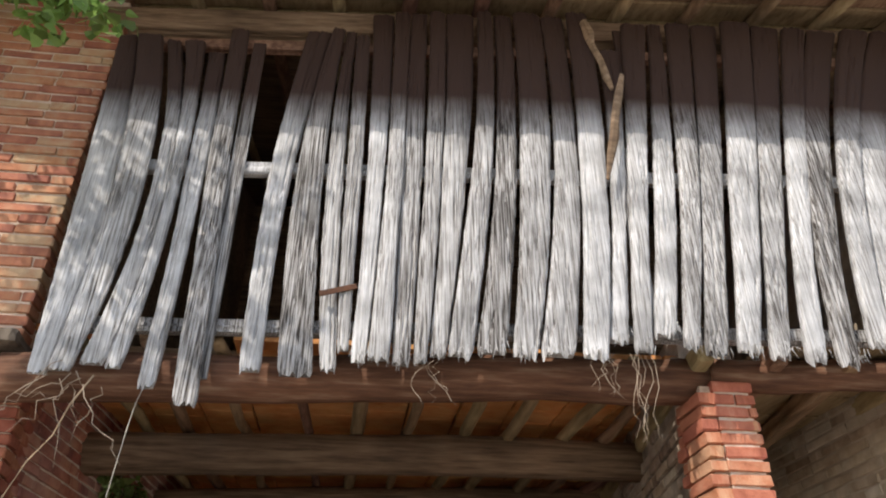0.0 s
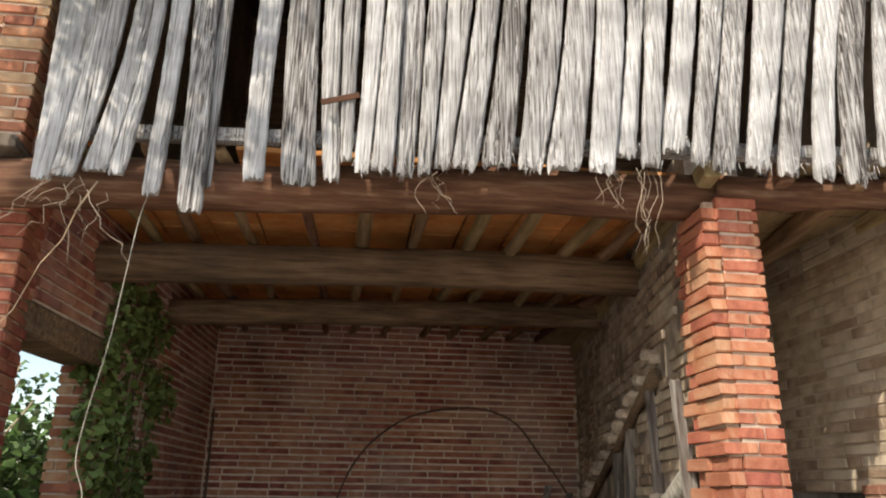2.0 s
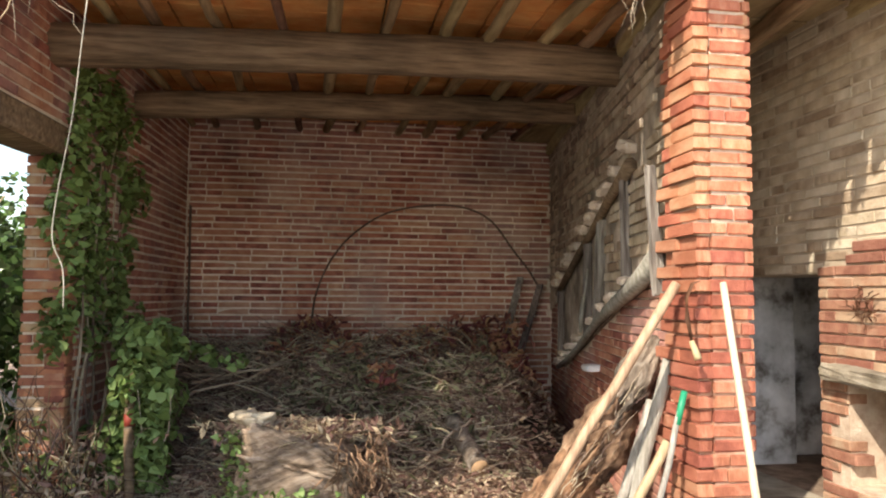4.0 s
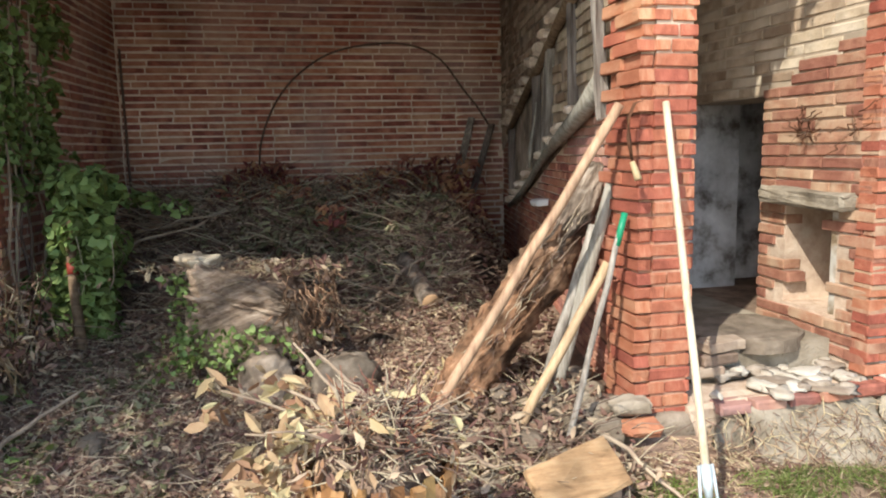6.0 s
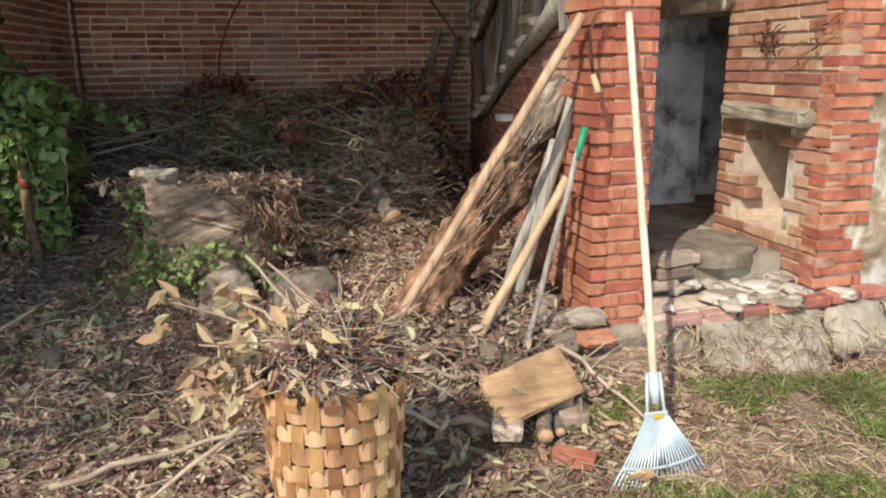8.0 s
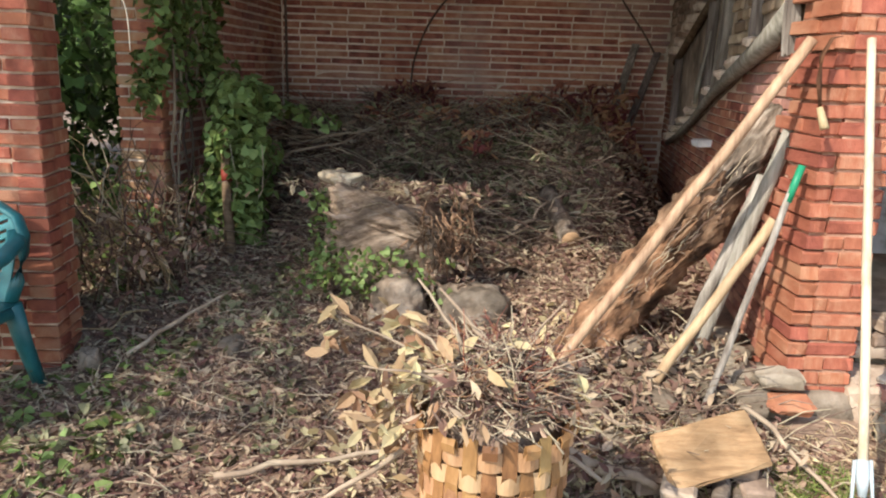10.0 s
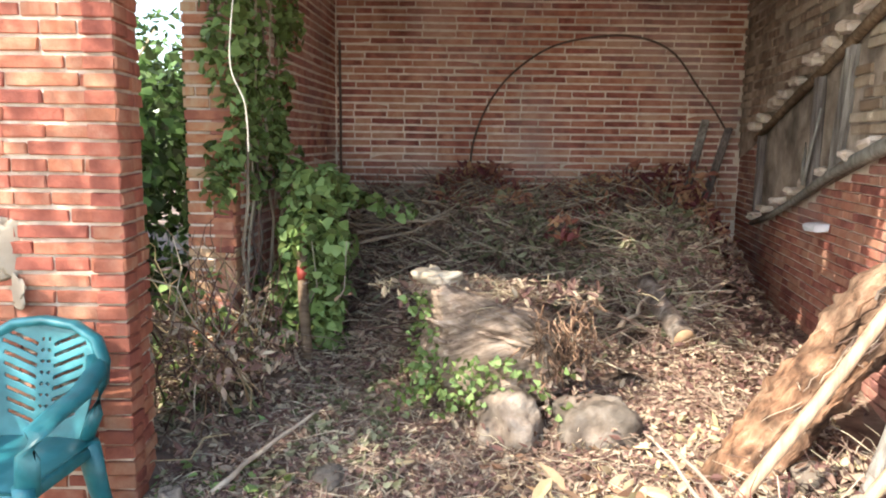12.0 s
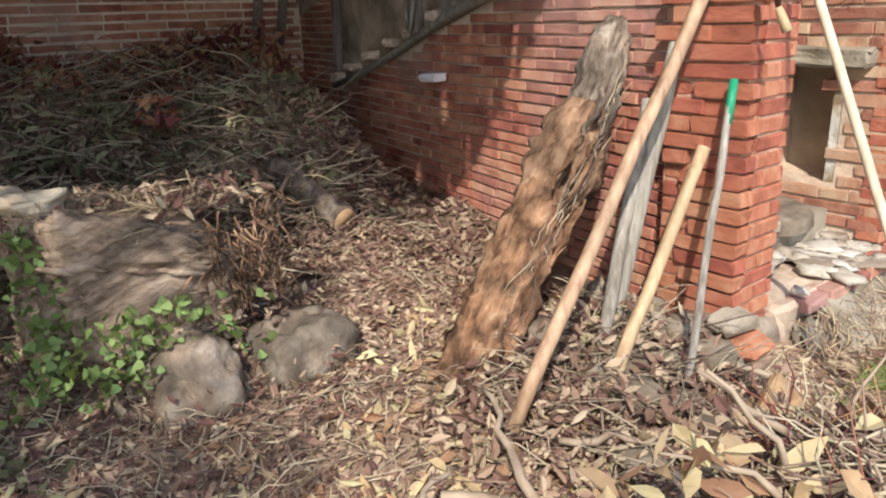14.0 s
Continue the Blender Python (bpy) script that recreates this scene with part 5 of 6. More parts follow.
bush = thing("ivy_bush", "bush of fresh green ivy over an old post", "ivy", (-1.0, 6.3, 0.4))
bcl = [((R.uniform(-1.20, -0.92), R.uniform(6.28, 6.65), R.uniform(0.5, 1.45)), (0.12, 0.10, 0.12), 46) for i in range(58)]
bcl += [((R.uniform(-1.06, -0.88), R.uniform(6.1, 6.3), R.uniform(0.5, 1.15)), (0.09, 0.08, 0.10), 26) for i in range(12)]
bcl += [((R.uniform(-1.38, -1.05), R.uniform(6.3, 6.6), R.uniform(0.5, 1.0)), (0.11, 0.10, 0.11), 16) for i in range(12)]
bcl += [((-0.85 + 0.1 * i, 6.9, 1.28 - 0.03 * i), (0.10, 0.1, 0.06), 16) for i in range(4)]
tagged(foliage("ivy_leaves", bcl, leaf_green, (0.04, 0.09), bush, LEAF_IVY, 4), kind="stuff")
runs = [(between((-1.05 + R.uniform(-0.2, 0.2), 6.3, 0.45), (R.uniform(-1.3, -0.75), R.uniform(6.0, 6.5), R.uniform(0.8, 1.3)), 6, 0, 0.05, i), [0.006, 0.006, 0.005, 0.004, 0.003, 0.002]) for i in range(6)]
tagged(tubes("ivy_tangle", runs, twig, bush, 5), kind="stuff")

bramble = thing("bramble", "tangle of bare brown bramble stems by the side opening", "bramble", (-1.4, 5.6, 0.3))
for name, mat, count in (("tangle", bramble_stem, 130), ("brown_tangle", twig, 50)):
    runs = []
    for i in range(count):
        a = Vector((R.uniform(-1.75, -1.15), R.uniform(5.35, 6.15), R.uniform(0.3, 0.75)))
        b = a + Vector((R.uniform(-0.45, 0.25), R.uniform(-0.35, 0.2), R.uniform(-0.1, 0.6)))
        runs.append((between(a, b, 6, -0.12 * R.random(), 0.04, i), [0.004, 0.004, 0.0035, 0.003, 0.0022, 0.0014]))
    tagged(tubes(name, runs, mat, bramble, 5), kind="stuff")
tagged(foliage("withered_leaves", [((R.uniform(-1.7, -1.0), R.uniform(5.3, 6.1), R.uniform(0.3, 0.8)), (0.13, 0.12, 0.12), 16) for i in range(34)], leaf_dry, (0.03, 0.07), bramble, LEAF_LONG, 16), kind="stuff")
tagged(foliage("bramble_leaves", [((R.uniform(-1.75, -1.1), R.uniform(5.4, 6.1), R.uniform(0.35, 0.95)), (0.12, 0.1, 0.1), 9) for i in range(22)], leaf_green, (0.035, 0.07), bramble, LEAF_IVY, 6), kind="stuff")

hedge = thing("hedge", "dense dark green hedge beyond the side opening", "hedge", (-3.0, 7.0, 0.2))
hcl = []
for i in range(190):
    x, y = R.uniform(-5.5, -2.05), R.uniform(5.5, 9.5)
    if x > -2.4 and y < 5.4:
        continue
    top = 2.05 + 0.5 * noise.noise(Vector((x, y, 0))) + (0.4 if x < -3.2 else 0.0)
    hcl.append(((x, y, R.uniform(0.3, top)), (0.30, 0.30, 0.26), 60))
hcl += [((R.uniform(-3.4, -2.15), R.uniform(5.3, 6.0), R.uniform(0.4, 2.7)), (0.25, 0.25, 0.25), 70) for i in range(36)]
hcl += [((R.uniform(-5.5, -2.6), R.uniform(7.5, 10.5), R.uniform(1.4, 2.35)), (0.35, 0.35, 0.3), 60) for i in range(70)]
hcl += [((R.uniform(-3.3, -2.1), R.uniform(6.6, 9.2), R.uniform(1.2, 2.25)), (0.26, 0.3, 0.26), 60) for i in range(50)]
hcl += [((R.uniform(-6.5, -3.0), R.uniform(9.0, 12.5), R.uniform(1.8, 3.1)), (0.34, 0.34, 0.26), 26) for i in range(60)]
tagged(foliage("hedge_leaves", hcl, leaf_hedge, (0.06, 0.11), hedge, LEAF_IVY, 7), kind="stuff")
runs = [(between((R.uniform(-4.5, -2.3), R.uniform(5.6, 8.5), 0.15), (R.uniform(-4.6, -2.2), R.uniform(5.5, 8.6), R.uniform(1.6, 2.8)), 6, 0, 0.08, i), [0.03, 0.026, 0.022, 0.018, 0.012, 0.006]) for i in range(30)]
tagged(tubes("stem_tangle", runs, twig, hedge, 5), kind="stuff")
pts = scatter(900, (-2.8, -0.9, 3.9, 5.2), 71, 0.05, inside)
tagged(leaves("ground_ivy", pts, up_normals(len(pts), 0.5, 72), sizes(len(pts), 0.025, 0.065, 73), leaf_green, None, LEAF_IVY, 0.5, 74), "low green weeds creeping round the pier and chair", "weeds", kind="stuff")

pts = scatter(1100, (-2.2, -0.35, 4.3, 6.0), 75, 0.05, lambda x, y: inside(x, y) * (0.9 if noise.noise(Vector((x * 2.2, y * 2.2, 4))) > 0 else 0.15))
tagged(leaves("ground_weeds", pts, up_normals(len(pts), 0.6, 76), sizes(len(pts), 0.025, 0.06, 77), leaf_olive, None, LEAF_IVY, 0.6, 78), "olive green weeds matted among the dead leaves", "weeds", kind="stuff")

# tree whose branch hangs over the yard
tree = thing("tree", "broad leafy tree shading the corner of the yard", "tree", (-3.7, 2.3, 0.1))
tube("trunk", between((-3.7, 2.3, 0.0), (-3.5, 2.6, 3.4), 7, 0, 0.03, 2), [0.20, 0.17, 0.15, 0.14, 0.13, 0.12, 0.10], bark, tree, 10, 0.08, 2)
limbs = [((-3.5, 2.6, 3.3), (-1.9, 3.75, 4.9)), ((-1.95, 3.7, 4.85), (-1.25, 3.92, 4.45)), ((-3.5, 2.6, 3.3), (-4.2, 2.3, 5.4)), ((-3.5, 2.6, 3.2), (-2.9, 3.3, 5.6)), ((-3.55, 2.6, 3.0), (-4.4, 3.3, 4.6)), ((-3.6, 2.5, 2.8), (-3.7, 1.0, 4.6))]
for i, (a, b) in enumerate(limbs):
    tube("limb", between(a, b, 7, -0.05, 0.04, 20 + i), [0.06, 0.05, 0.042, 0.035, 0.028, 0.02, 0.01] if i != 1 else [0.016, 0.014, 0.012, 0.01, 0.008, 0.006, 0.004], bark, tree, 7, 0.08, i)
tcl = [((R.gauss(-3.5, 0.75), R.gauss(2.8, 0.5), R.gauss(4.9, 0.5)), (0.34, 0.34, 0.26), 30) for i in range(46)]
tcl += [((R.gauss(-3.6, 0.65), R.gauss(1.4, 0.5), R.gauss(4.5, 0.35)), (0.32, 0.32, 0.26), 17) for i in range(160)]


def shaded_spot(c):
    """Where a point of the crown throws its shade on the ground."""
    k = (c[2] - 0.2) / -SUN_WAY.z
    return c[0] + SUN_WAY.x * k, c[1] + SUN_WAY.y * k


tcl = [q for q in tcl if shaded_spot(q[0])[1] - shaded_spot(q[0])[0] > 4.95 and (shaded_spot(q[0])[0] < -0.05 or R.random() < 0.3)]
tcl += [((R.uniform(-2.45, -1.55), R.uniform(3.6, 4.0), R.uniform(4.45, 5.35)), (0.20, 0.15, 0.16), 17) for i in range(24)]
tcl += [((R.uniform(-1.78, -1.38), R.uniform(3.75, 3.95), R.uniform(4.22, 4.52)), (0.10, 0.10, 0.08), 15) for i in range(9)]
tcl += [((-1.62 + 0.10 * i, 3.9, 4.60 - 0.045 * i + R.uniform(-0.04, 0.04)), (0.13, 0.12, 0.09), 20) for i in range(6)]
for i in range(46):
    bx = -1.95 + 1.75 * R.random() ** 1.25
    reach = R.uniform(1.5, 2.1) / SUN_WAY.y
    c = Vector((bx, 4.5, R.uniform(2.9, 4.35) - 0.5 * max(0.0, bx + 0.7))) - SUN_WAY * reach
    tcl.append((tuple(c), (0.19, 0.16, 0.17), 20))
for i in range(16):
    c = Vector((R.uniform(-2.0, -1.45), 4.95, R.uniform(0.2, 2.9))) - SUN_WAY * (R.uniform(2.6, 3.2) / SUN_WAY.y)
    tcl.append((tuple(c), (0.24, 0.2, 0.22), 22))
for i in range(5):
    tip = Vector((-2.2 - 0.15 * i, 2.6 + 0.1 * i, 5.2 + 0.25 * i))
    tube("limb", between((-3.45, 2.7, 3.6), tip, 6, -0.05, 0.04, 40 + i), [0.04, 0.034, 0.028, 0.02, 0.014, 0.008], bark, tree, 6, 0.08, i)
tagged(foliage("crown", tcl, leaf_tree, (0.05, 0.085), tree, LEAF_IVY, 9, 0.3), kind="stuff")

# ---- timber and tools leaning on the pier ----
trunk = thing("leaning_trunk", "thick rotten tree trunk with peeling bark leaning on the brick wall", "log", (0.96, 5.15, 0.3))
tp = [(0.82, 5.12, 0.20), (0.96, 5.14, 0.36), (1.12, 5.13, 0.58), (1.28, 5.12, 0.80), (1.42, 5.11, 0.98), (1.55, 5.13, 1.17), (1.66, 5.16, 1.34), (1.73, 5.18, 1.45)]
NR, NA = 72, 44
rings = []
for k in range(NR):
    t = k / (NR - 1) * (len(tp) - 1)
    a = min(int(t), len(tp) - 2)
    rings.append(Vector(tp[a]).lerp(Vector(tp[a + 1]), t - a))


def rotten_log(name, first, last, girth, mat, shift, label):
    """A stretch of the trunk, its surface split and flaking along the grain."""
    mid = [rings[k] + Vector(shift) for k in range(first, last)]
    rad = [float(np.interp(k / (last - first - 1) * (len(girth) - 1), range(len(girth)), girth)) for k in range(last - first)]
    v, f = sweep(mid, rad, NA)
    out = []
    for i, p in enumerate(v):
        p, c = Vector(p), mid[i // NA]
        an, k = i % NA / NA * 2 * math.pi, (i // NA) + first
        w = Vector((math.cos(an) * 1.2, math.sin(an) * 1.2, k * 0.045))
        g = 1 + 0.30 * noise.noise(w + Vector((0, 0, 4))) - 0.34 * abs(noise.noise(Vector((math.cos(an) * 5, math.sin(an) * 5, k * 0.07)))) - 0.20 * abs(noise.noise(Vector((math.cos(an) * 11, math.sin(an) * 11, k * 0.16)))) + 0.16 * noise.noise(p * 18) + 0.12 * noise.noise(p * 45)
        out.append(tuple(c + (p - c) * g))
    ob = raw(name, out, f, mat, trunk, True)
    return tagged(ob, label)


rotten_log("butt", 0, 34, [0.11, 0.145, 0.145, 0.135, 0.12], rotten_core, (0, 0, 0), "crumbling orange-brown rotten wood")
rotten_log("middle", 30, 50, [0.10, 0.145, 0.15, 0.13, 0.09], bark, (0, 0.01, 0), "dark charred bark")
rotten_log("head", 46, NR, [0.08, 0.095, 0.095, 0.085, 0.05], grey_bark, (0, 0, 0), "bleached grey splintered head")
for i in range(12):
    k = R.randrange(1, 6)
    a, b = Vector(tp[k]), Vector(tp[k + 1])
    o = Vector((R.uniform(-0.09, 0.07), -0.13 + 0.03 * R.random(), R.uniform(-0.02, 0.1)))
    tube("bark_strip", between(a + o, b + o * 1.05, 6, 0, 0.016, i), [0.006, 0.014, 0.018, 0.02, 0.014, 0.006], rotten_core if k < 4 else grey_bark, trunk, 5, 0.35, i, False, 0.5)
runs = []
for i in range(90):
    k = R.randrange(0, 5)
    a = Vector(tp[k]).lerp(Vector(tp[k + 1]), R.random()) + Vector((R.uniform(-0.09, 0.01), -0.125 + 0.02 * R.random(), R.uniform(-0.02, 0.07)))
    lean = Vector((0.12, 0.0, 0.15)) * R.uniform(-0.8, 1.0) + Vector((R.gauss(0, 0.03), R.uniform(-0.03, 0.01), R.gauss(0, 0.03)))
    runs.append((between(a, a + lean, 6, 0, 0.006, i), [0.0022, 0.0022, 0.002, 0.0018, 0.0014, 0.0008]))
tagged(tubes("fibre_cover", runs, twig, trunk, 4), kind="stuff")


def leaning_pole(name, a, b, r, mat, label, cat, seed, grip=None):
    pl = thing(name, label, cat, a)
    ps = between(a, b, 8, 0, 0.004, seed)
    tube("shaft", ps, [r * 1.05] * 3 + [r] * 5, mat, pl, 10, 0.03, seed)
    if grip:
        d = (Vector(b) - Vector(a)).normalized()
        tube("grip", [Vector(b) - d * grip, Vector(b) - d * grip * 0.5, Vector(b) + d * 0.004], [r * 1.12, r * 1.16, r * 1.1], grip_green, pl, 10)
        tagged(pl.children[-1], "green rubber grip")
    return pl


leaning_pole("long_pole", (0.66, 4.66, 0.30), (1.559, 4.618, 1.722), 0.022, pole_wood, "long pale wooden pole leaning against the brick pier", "pole", 1)
leaning_pole("tool_handle", (1.06, 4.64, 0.24), (1.52, 4.63, 1.045), 0.022, pole_wood, "short thick wooden handle leaning on the pier flank", "handle", 2)
leaning_pole("green_tool", (1.25, 4.46, 0.24), (1.565, 4.57, 1.262), 0.013, grey_wood, "thin grey stick with a green grip leaning on the pier", "tool", 3, 0.14)
slat_a = leaning_pole("weathered_slat", (1.33, 4.86, 0.28), (1.64, 4.83, 1.42), 0.03, grey_wood, "split grey slat leaning beside the trunk", "slat", 4)
slat_b = leaning_pole("weathered_slat", (1.22, 4.80, 0.26), (1.57, 4.90, 1.18), 0.024, grey_wood, "split grey slat leaning beside the trunk", "slat", 5)
tall = tagged(part("tall_slat", box_bm(Matrix.Translation((1.60, 4.92, 1.98)) @ Matrix.Rotation(-0.06, 4, "Y"), (0.05, 0.035, 0.62), 0.006, 0.006, 3), grey_wood, None), "bleached upright slat fixed to the broken pier flank", "slat")
for i, (a, b) in enumerate((((1.85, 8.55, 0.9), (2.22, 8.9, 1.78)), ((1.68, 8.5, 0.95), (2.02, 8.93, 1.85)))):
    tagged(part("back_plank", box_bm(look(((Vector(a) + Vector(b)) / 2), b), (0.07, 0.03, (Vector(b) - Vector(a)).length), 0.004, 0.003, 2), grey_wood, None), "dark grey plank leaning in the back corner", "plank", "corner planks")

# leaf rake
rake = thing("leaf_rake", "leaf rake with pale wooden handle and light steel tines", "rake", (1.48, 3.7, 0.1))
top, foot = Vector((1.700, 4.485, 1.722)), Vector((1.481, 3.672, 0.08))
axis = (foot - top).normalized()
span = (foot - top).length
neck = top + axis * (span - 0.42)
tube("handle", between(top, neck + axis * 0.03, 8, 0, 0.001, 1), 0.0145, pale_handle, rake, 12)
tube("socket", [neck, neck + axis * 0.06, neck + axis * 0.11], [0.019, 0.019, 0.012], blue_metal, rake, 12)
side = Vector((1, 0.05, 0)).normalized()
front = axis.cross(side).normalized()
for s in (-1, 1):
    tube("bracket", [neck + side * 0.026 * s, neck + axis * 0.07 + side * 0.03 * s, neck + axis * 0.15 + side * 0.035 * s], 0.006, blue_metal, rake, 6)
part("tag", box_bm(Matrix.Translation(neck + axis * 0.145 - Vector((0, 0.016, 0))), (0.035, 0.004, 0.018), 0.001), yellow_paint, rake, "small yellow label")
part("plate", box_bm(Matrix.Translation(neck + axis * 0.15), (0.09, 0.012, 0.03), 0.003), blue_metal, rake)
for i in range(23):
    q = (i - 11) / 11
    a = neck + axis * 0.14 + side * 0.035 * q
    b = neck + axis * (0.41 - 0.03 * q * q) + side * 0.20 * q
    hook = b + axis * 0.012 - front * 0.0 + Vector((0, 0.03, -0.012))
    tube("tine", [a, a.lerp(b, 0.5) + Vector((0, -0.012, 0)), b, hook], [0.0042, 0.0042, 0.004, 0.003], blue_metal, rake, 5)
tube("crossbar", [neck + axis * (0.32 - 0.02 * (k / 5) ** 2) + side * 0.150 * k / 5 + Vector((0, -0.012, 0)) for k in range(-5, 6)], 0.006, blue_metal, rake, 6)

# billhook on the pier
hook = thing("billhook", "rusty sickle with a pale wooden handle hanging on the pier", "sickle", (1.53, 4.40, 1.40))
tube("handle", [(1.525, 4.425, 1.485), (1.531, 4.41, 1.45), (1.537, 4.395, 1.415)], [0.011, 0.014, 0.016], pole_wood, hook, 10)
tube("blade", [(1.525, 4.425, 1.485), (1.515, 4.44, 1.58), (1.52, 4.455, 1.66), (1.555, 4.47, 1.72), (1.60, 4.49, 1.73)], [0.008, 0.014, 0.016, 0.013, 0.004], rust, hook, 6, 0, 1, True, 0.35)

# rubble by the pier
for i in range(34):
    x, y = R.gauss(1.36, 0.16), R.gauss(4.68, 0.17)
    if x > 1.56 and y > 4.45:
        x = 1.5
    s = R.uniform(0.03, 0.075)
    tagged(rock("rubble_stone", (x, y, ground_z(x, y) + s * 0.35 + 0.02), (s * 1.3, s, s * 0.8), stone, None, 30 + i, 0.5, 2), "pale lump of rubble at the foot of the pier", "stone", "rubble by the pier")
for i, (x, y, z, rz) in enumerate(((1.58, 4.44, 0.36, 0.1), (1.57, 4.50, 0.44, -0.1), (1.54, 4.62, 0.40, 0.5))):
    tagged(part("loose_brick", box_bm(Matrix.Translation((x, y, z)) @ Matrix.Rotation(rz, 4, "Z"), (0.17, 0.12, 0.06), 0.02, 0.010, 1), stone if i % 3 else pink_brick, None), "weathered brick crumbling from the pier foot", "brick", "loose bricks by the pier")

# plank on bricks
bench = thing("plank_stand", "short worn yellowish plank lying tilted on bricks and billets", "plank", (1.15, 4.15, 0.15))
pu = Vector((0.36, 0.10, 0.06)).normalized()
pn = pu.cross(Vector((0.05, -0.10, -0.10))).normalized()
pw = pn.cross(pu)
pm = Matrix(((pu.x, pw.x, pn.x, 1.16), (pu.y, pw.y, pn.y, 4.09), (pu.z, pw.z, pn.z, 0.345), (0, 0, 0, 1)))
part("plank", box_bm(pm, (0.37, 0.20, 0.035), 0.008, 0.005, 3), old_plank, bench)
for x, y, z, rz in ((1.05, 4.04, 0.24, 1.2), (1.32, 4.12, 0.21, 1.5), (1.30, 4.20, 0.26, 1.4), (1.02, 4.15, 0.20, 0.2), (1.2, 4.2, 0.2, 0.4)):
    part("support_brick", box_bm(Matrix.Translation((x, y, z)) @ Matrix.Rotation(rz, 4, "Z"), (0.22, 0.11, 0.06), 0.008, 0.004), soot_brick, bench)
sawn_log((1.16, 3.94, 0.215), (1.24, 4.2, 0.22), 0.03, "thin billet with a pale cut end under the plank", 8)
sawn_log((1.235, 3.98, 0.20), (1.30, 4.2, 0.21), 0.02, "thin billet with a pale cut end under the plank", 9)
tagged(part("loose_brick", box_bm(Matrix.Translation((1.24, 3.86, 0.16)) @ Matrix.Rotation(-0.7, 4, "Z"), (0.16, 0.06, 0.05), 0.006, 0.003), red_brick, None), "broken red brick on the grass", "brick", "loose bricks by the pier")

# ---- basket of brushwood ----
BC, BR, B0, B1 = Vector((0.375, 3.63, 0)), 0.205, 0.13, 0.70
basket = thing("wicker_basket", "round chestnut-splint basket heaped with twigs and dead leaves", "basket", (BC.x, BC.y, B0))


def basket_r(z):
    return 0.155 + (BR - 0.155) * ((z - B0) / (B1 - B0)) ** 0.7


def ribbon(name, pts, ups, w, th, mat, parent):
    """A flat strip along pts; ups: the way its width points at each."""
    vs, fs = [], []
    for i, p in enumerate(pts):
        out = Vector((p[0] - BC.x, p[1] - BC.y, 0)).normalized()
        u = Vector(ups[i])
        for s, o in ((-1, 0), (1, 0), (1, 1), (-1, 1)):
            vs.append(tuple(Vector(p) + u * w / 2 * s + out * th * (0.5 - o)))
    for i in range(len(pts) - 1):
        for k in range(4):
            k2 = (k + 1) % 4
            fs.append([i * 4 + k, i * 4 + k2, i * 4 + 4 + k2, i * 4 + 4 + k])
    return raw(name, vs, fs, mat, parent)


NS = 26
for k in range(NS):
    an = 2 * math.pi * k / NS
    pts, ups = [], []
    for i in range(15):
        z = B0 + (B1 - B0) * i / 14
        row = int((z - B0) / 0.062)
        r = basket_r(z) + 0.006 * math.cos(math.pi * (z - B0) / 0.062 + math.pi * (k % 2))
        pts.append((BC.x + r * math.cos(an), BC.y + r * math.sin(an), z))
        ups.append((-math.sin(an), math.cos(an), 0))
    for dr, dz in ((0.012, 0.008), (0.018, -0.006), (0.014, -0.03)) if k % 2 else ((-0.006, 0.01), (-0.014, -0.01)):
        pts.append((BC.x + (BR + dr) * math.cos(an), BC.y + (BR + dr) * math.sin(an), B1 + dz))
        ups.append((-math.sin(an), math.cos(an), 0))
    ribbon("stake", pts, ups, 0.037, 0.003, stake_splint, basket)
for j in range(9):
    z = B0 + 0.031 + 0.062 * j
    pts, ups = [], []
    for i in range(NS * 4 + 1):
        an = 2 * math.pi * i / (NS * 4)
        r = basket_r(z) - 0.007 * math.cos(an * NS / 2 * 1.0 + math.pi * j)
        pts.append((BC.x + r * math.cos(an), BC.y + r * math.sin(an), z))
        ups.append((0, 0, 1))
    ribbon("weaver", pts, ups, 0.050, 0.003, splint, basket)
v, f = sweep([(BC.x, BC.y, B0 + 0.01), (BC.x, BC.y, B0 + 0.03)], [0.15, 0.15], 16)
raw("bottom", v, f, splint, basket)
load = thing("basket_load", "dry twigs, thorny stems and yellowed leaves heaped in the basket", "brushwood", (BC.x, BC.y, 0.5))
rock("core", (BC.x, BC.y, 0.64), (0.165, 0.165, 0.13), soil, load, 3, 0.3)
runs = []
for i in range(620):
    an, rr = R.uniform(0, 6.28), 0.18 * R.random() ** 0.6
    p = Vector((BC.x + rr * math.cos(an), BC.y + rr * math.sin(an), 0.70 + 0.13 * (1 - (rr / 0.2) ** 2) + R.uniform(-0.03, 0.04)))
    d = Vector((R.gauss(0, 1), R.gauss(0, 1), R.gauss(0.1, 0.35))).normalized() * R.uniform(0.06, 0.17)
    runs.append((between(p - d * 0.5, p + d, 4, 0, 0.012, i), [0.0028, 0.0026, 0.002, 0.001]))
tagged(tubes("twig_filling", runs, twig, load, 4), kind="stuff")
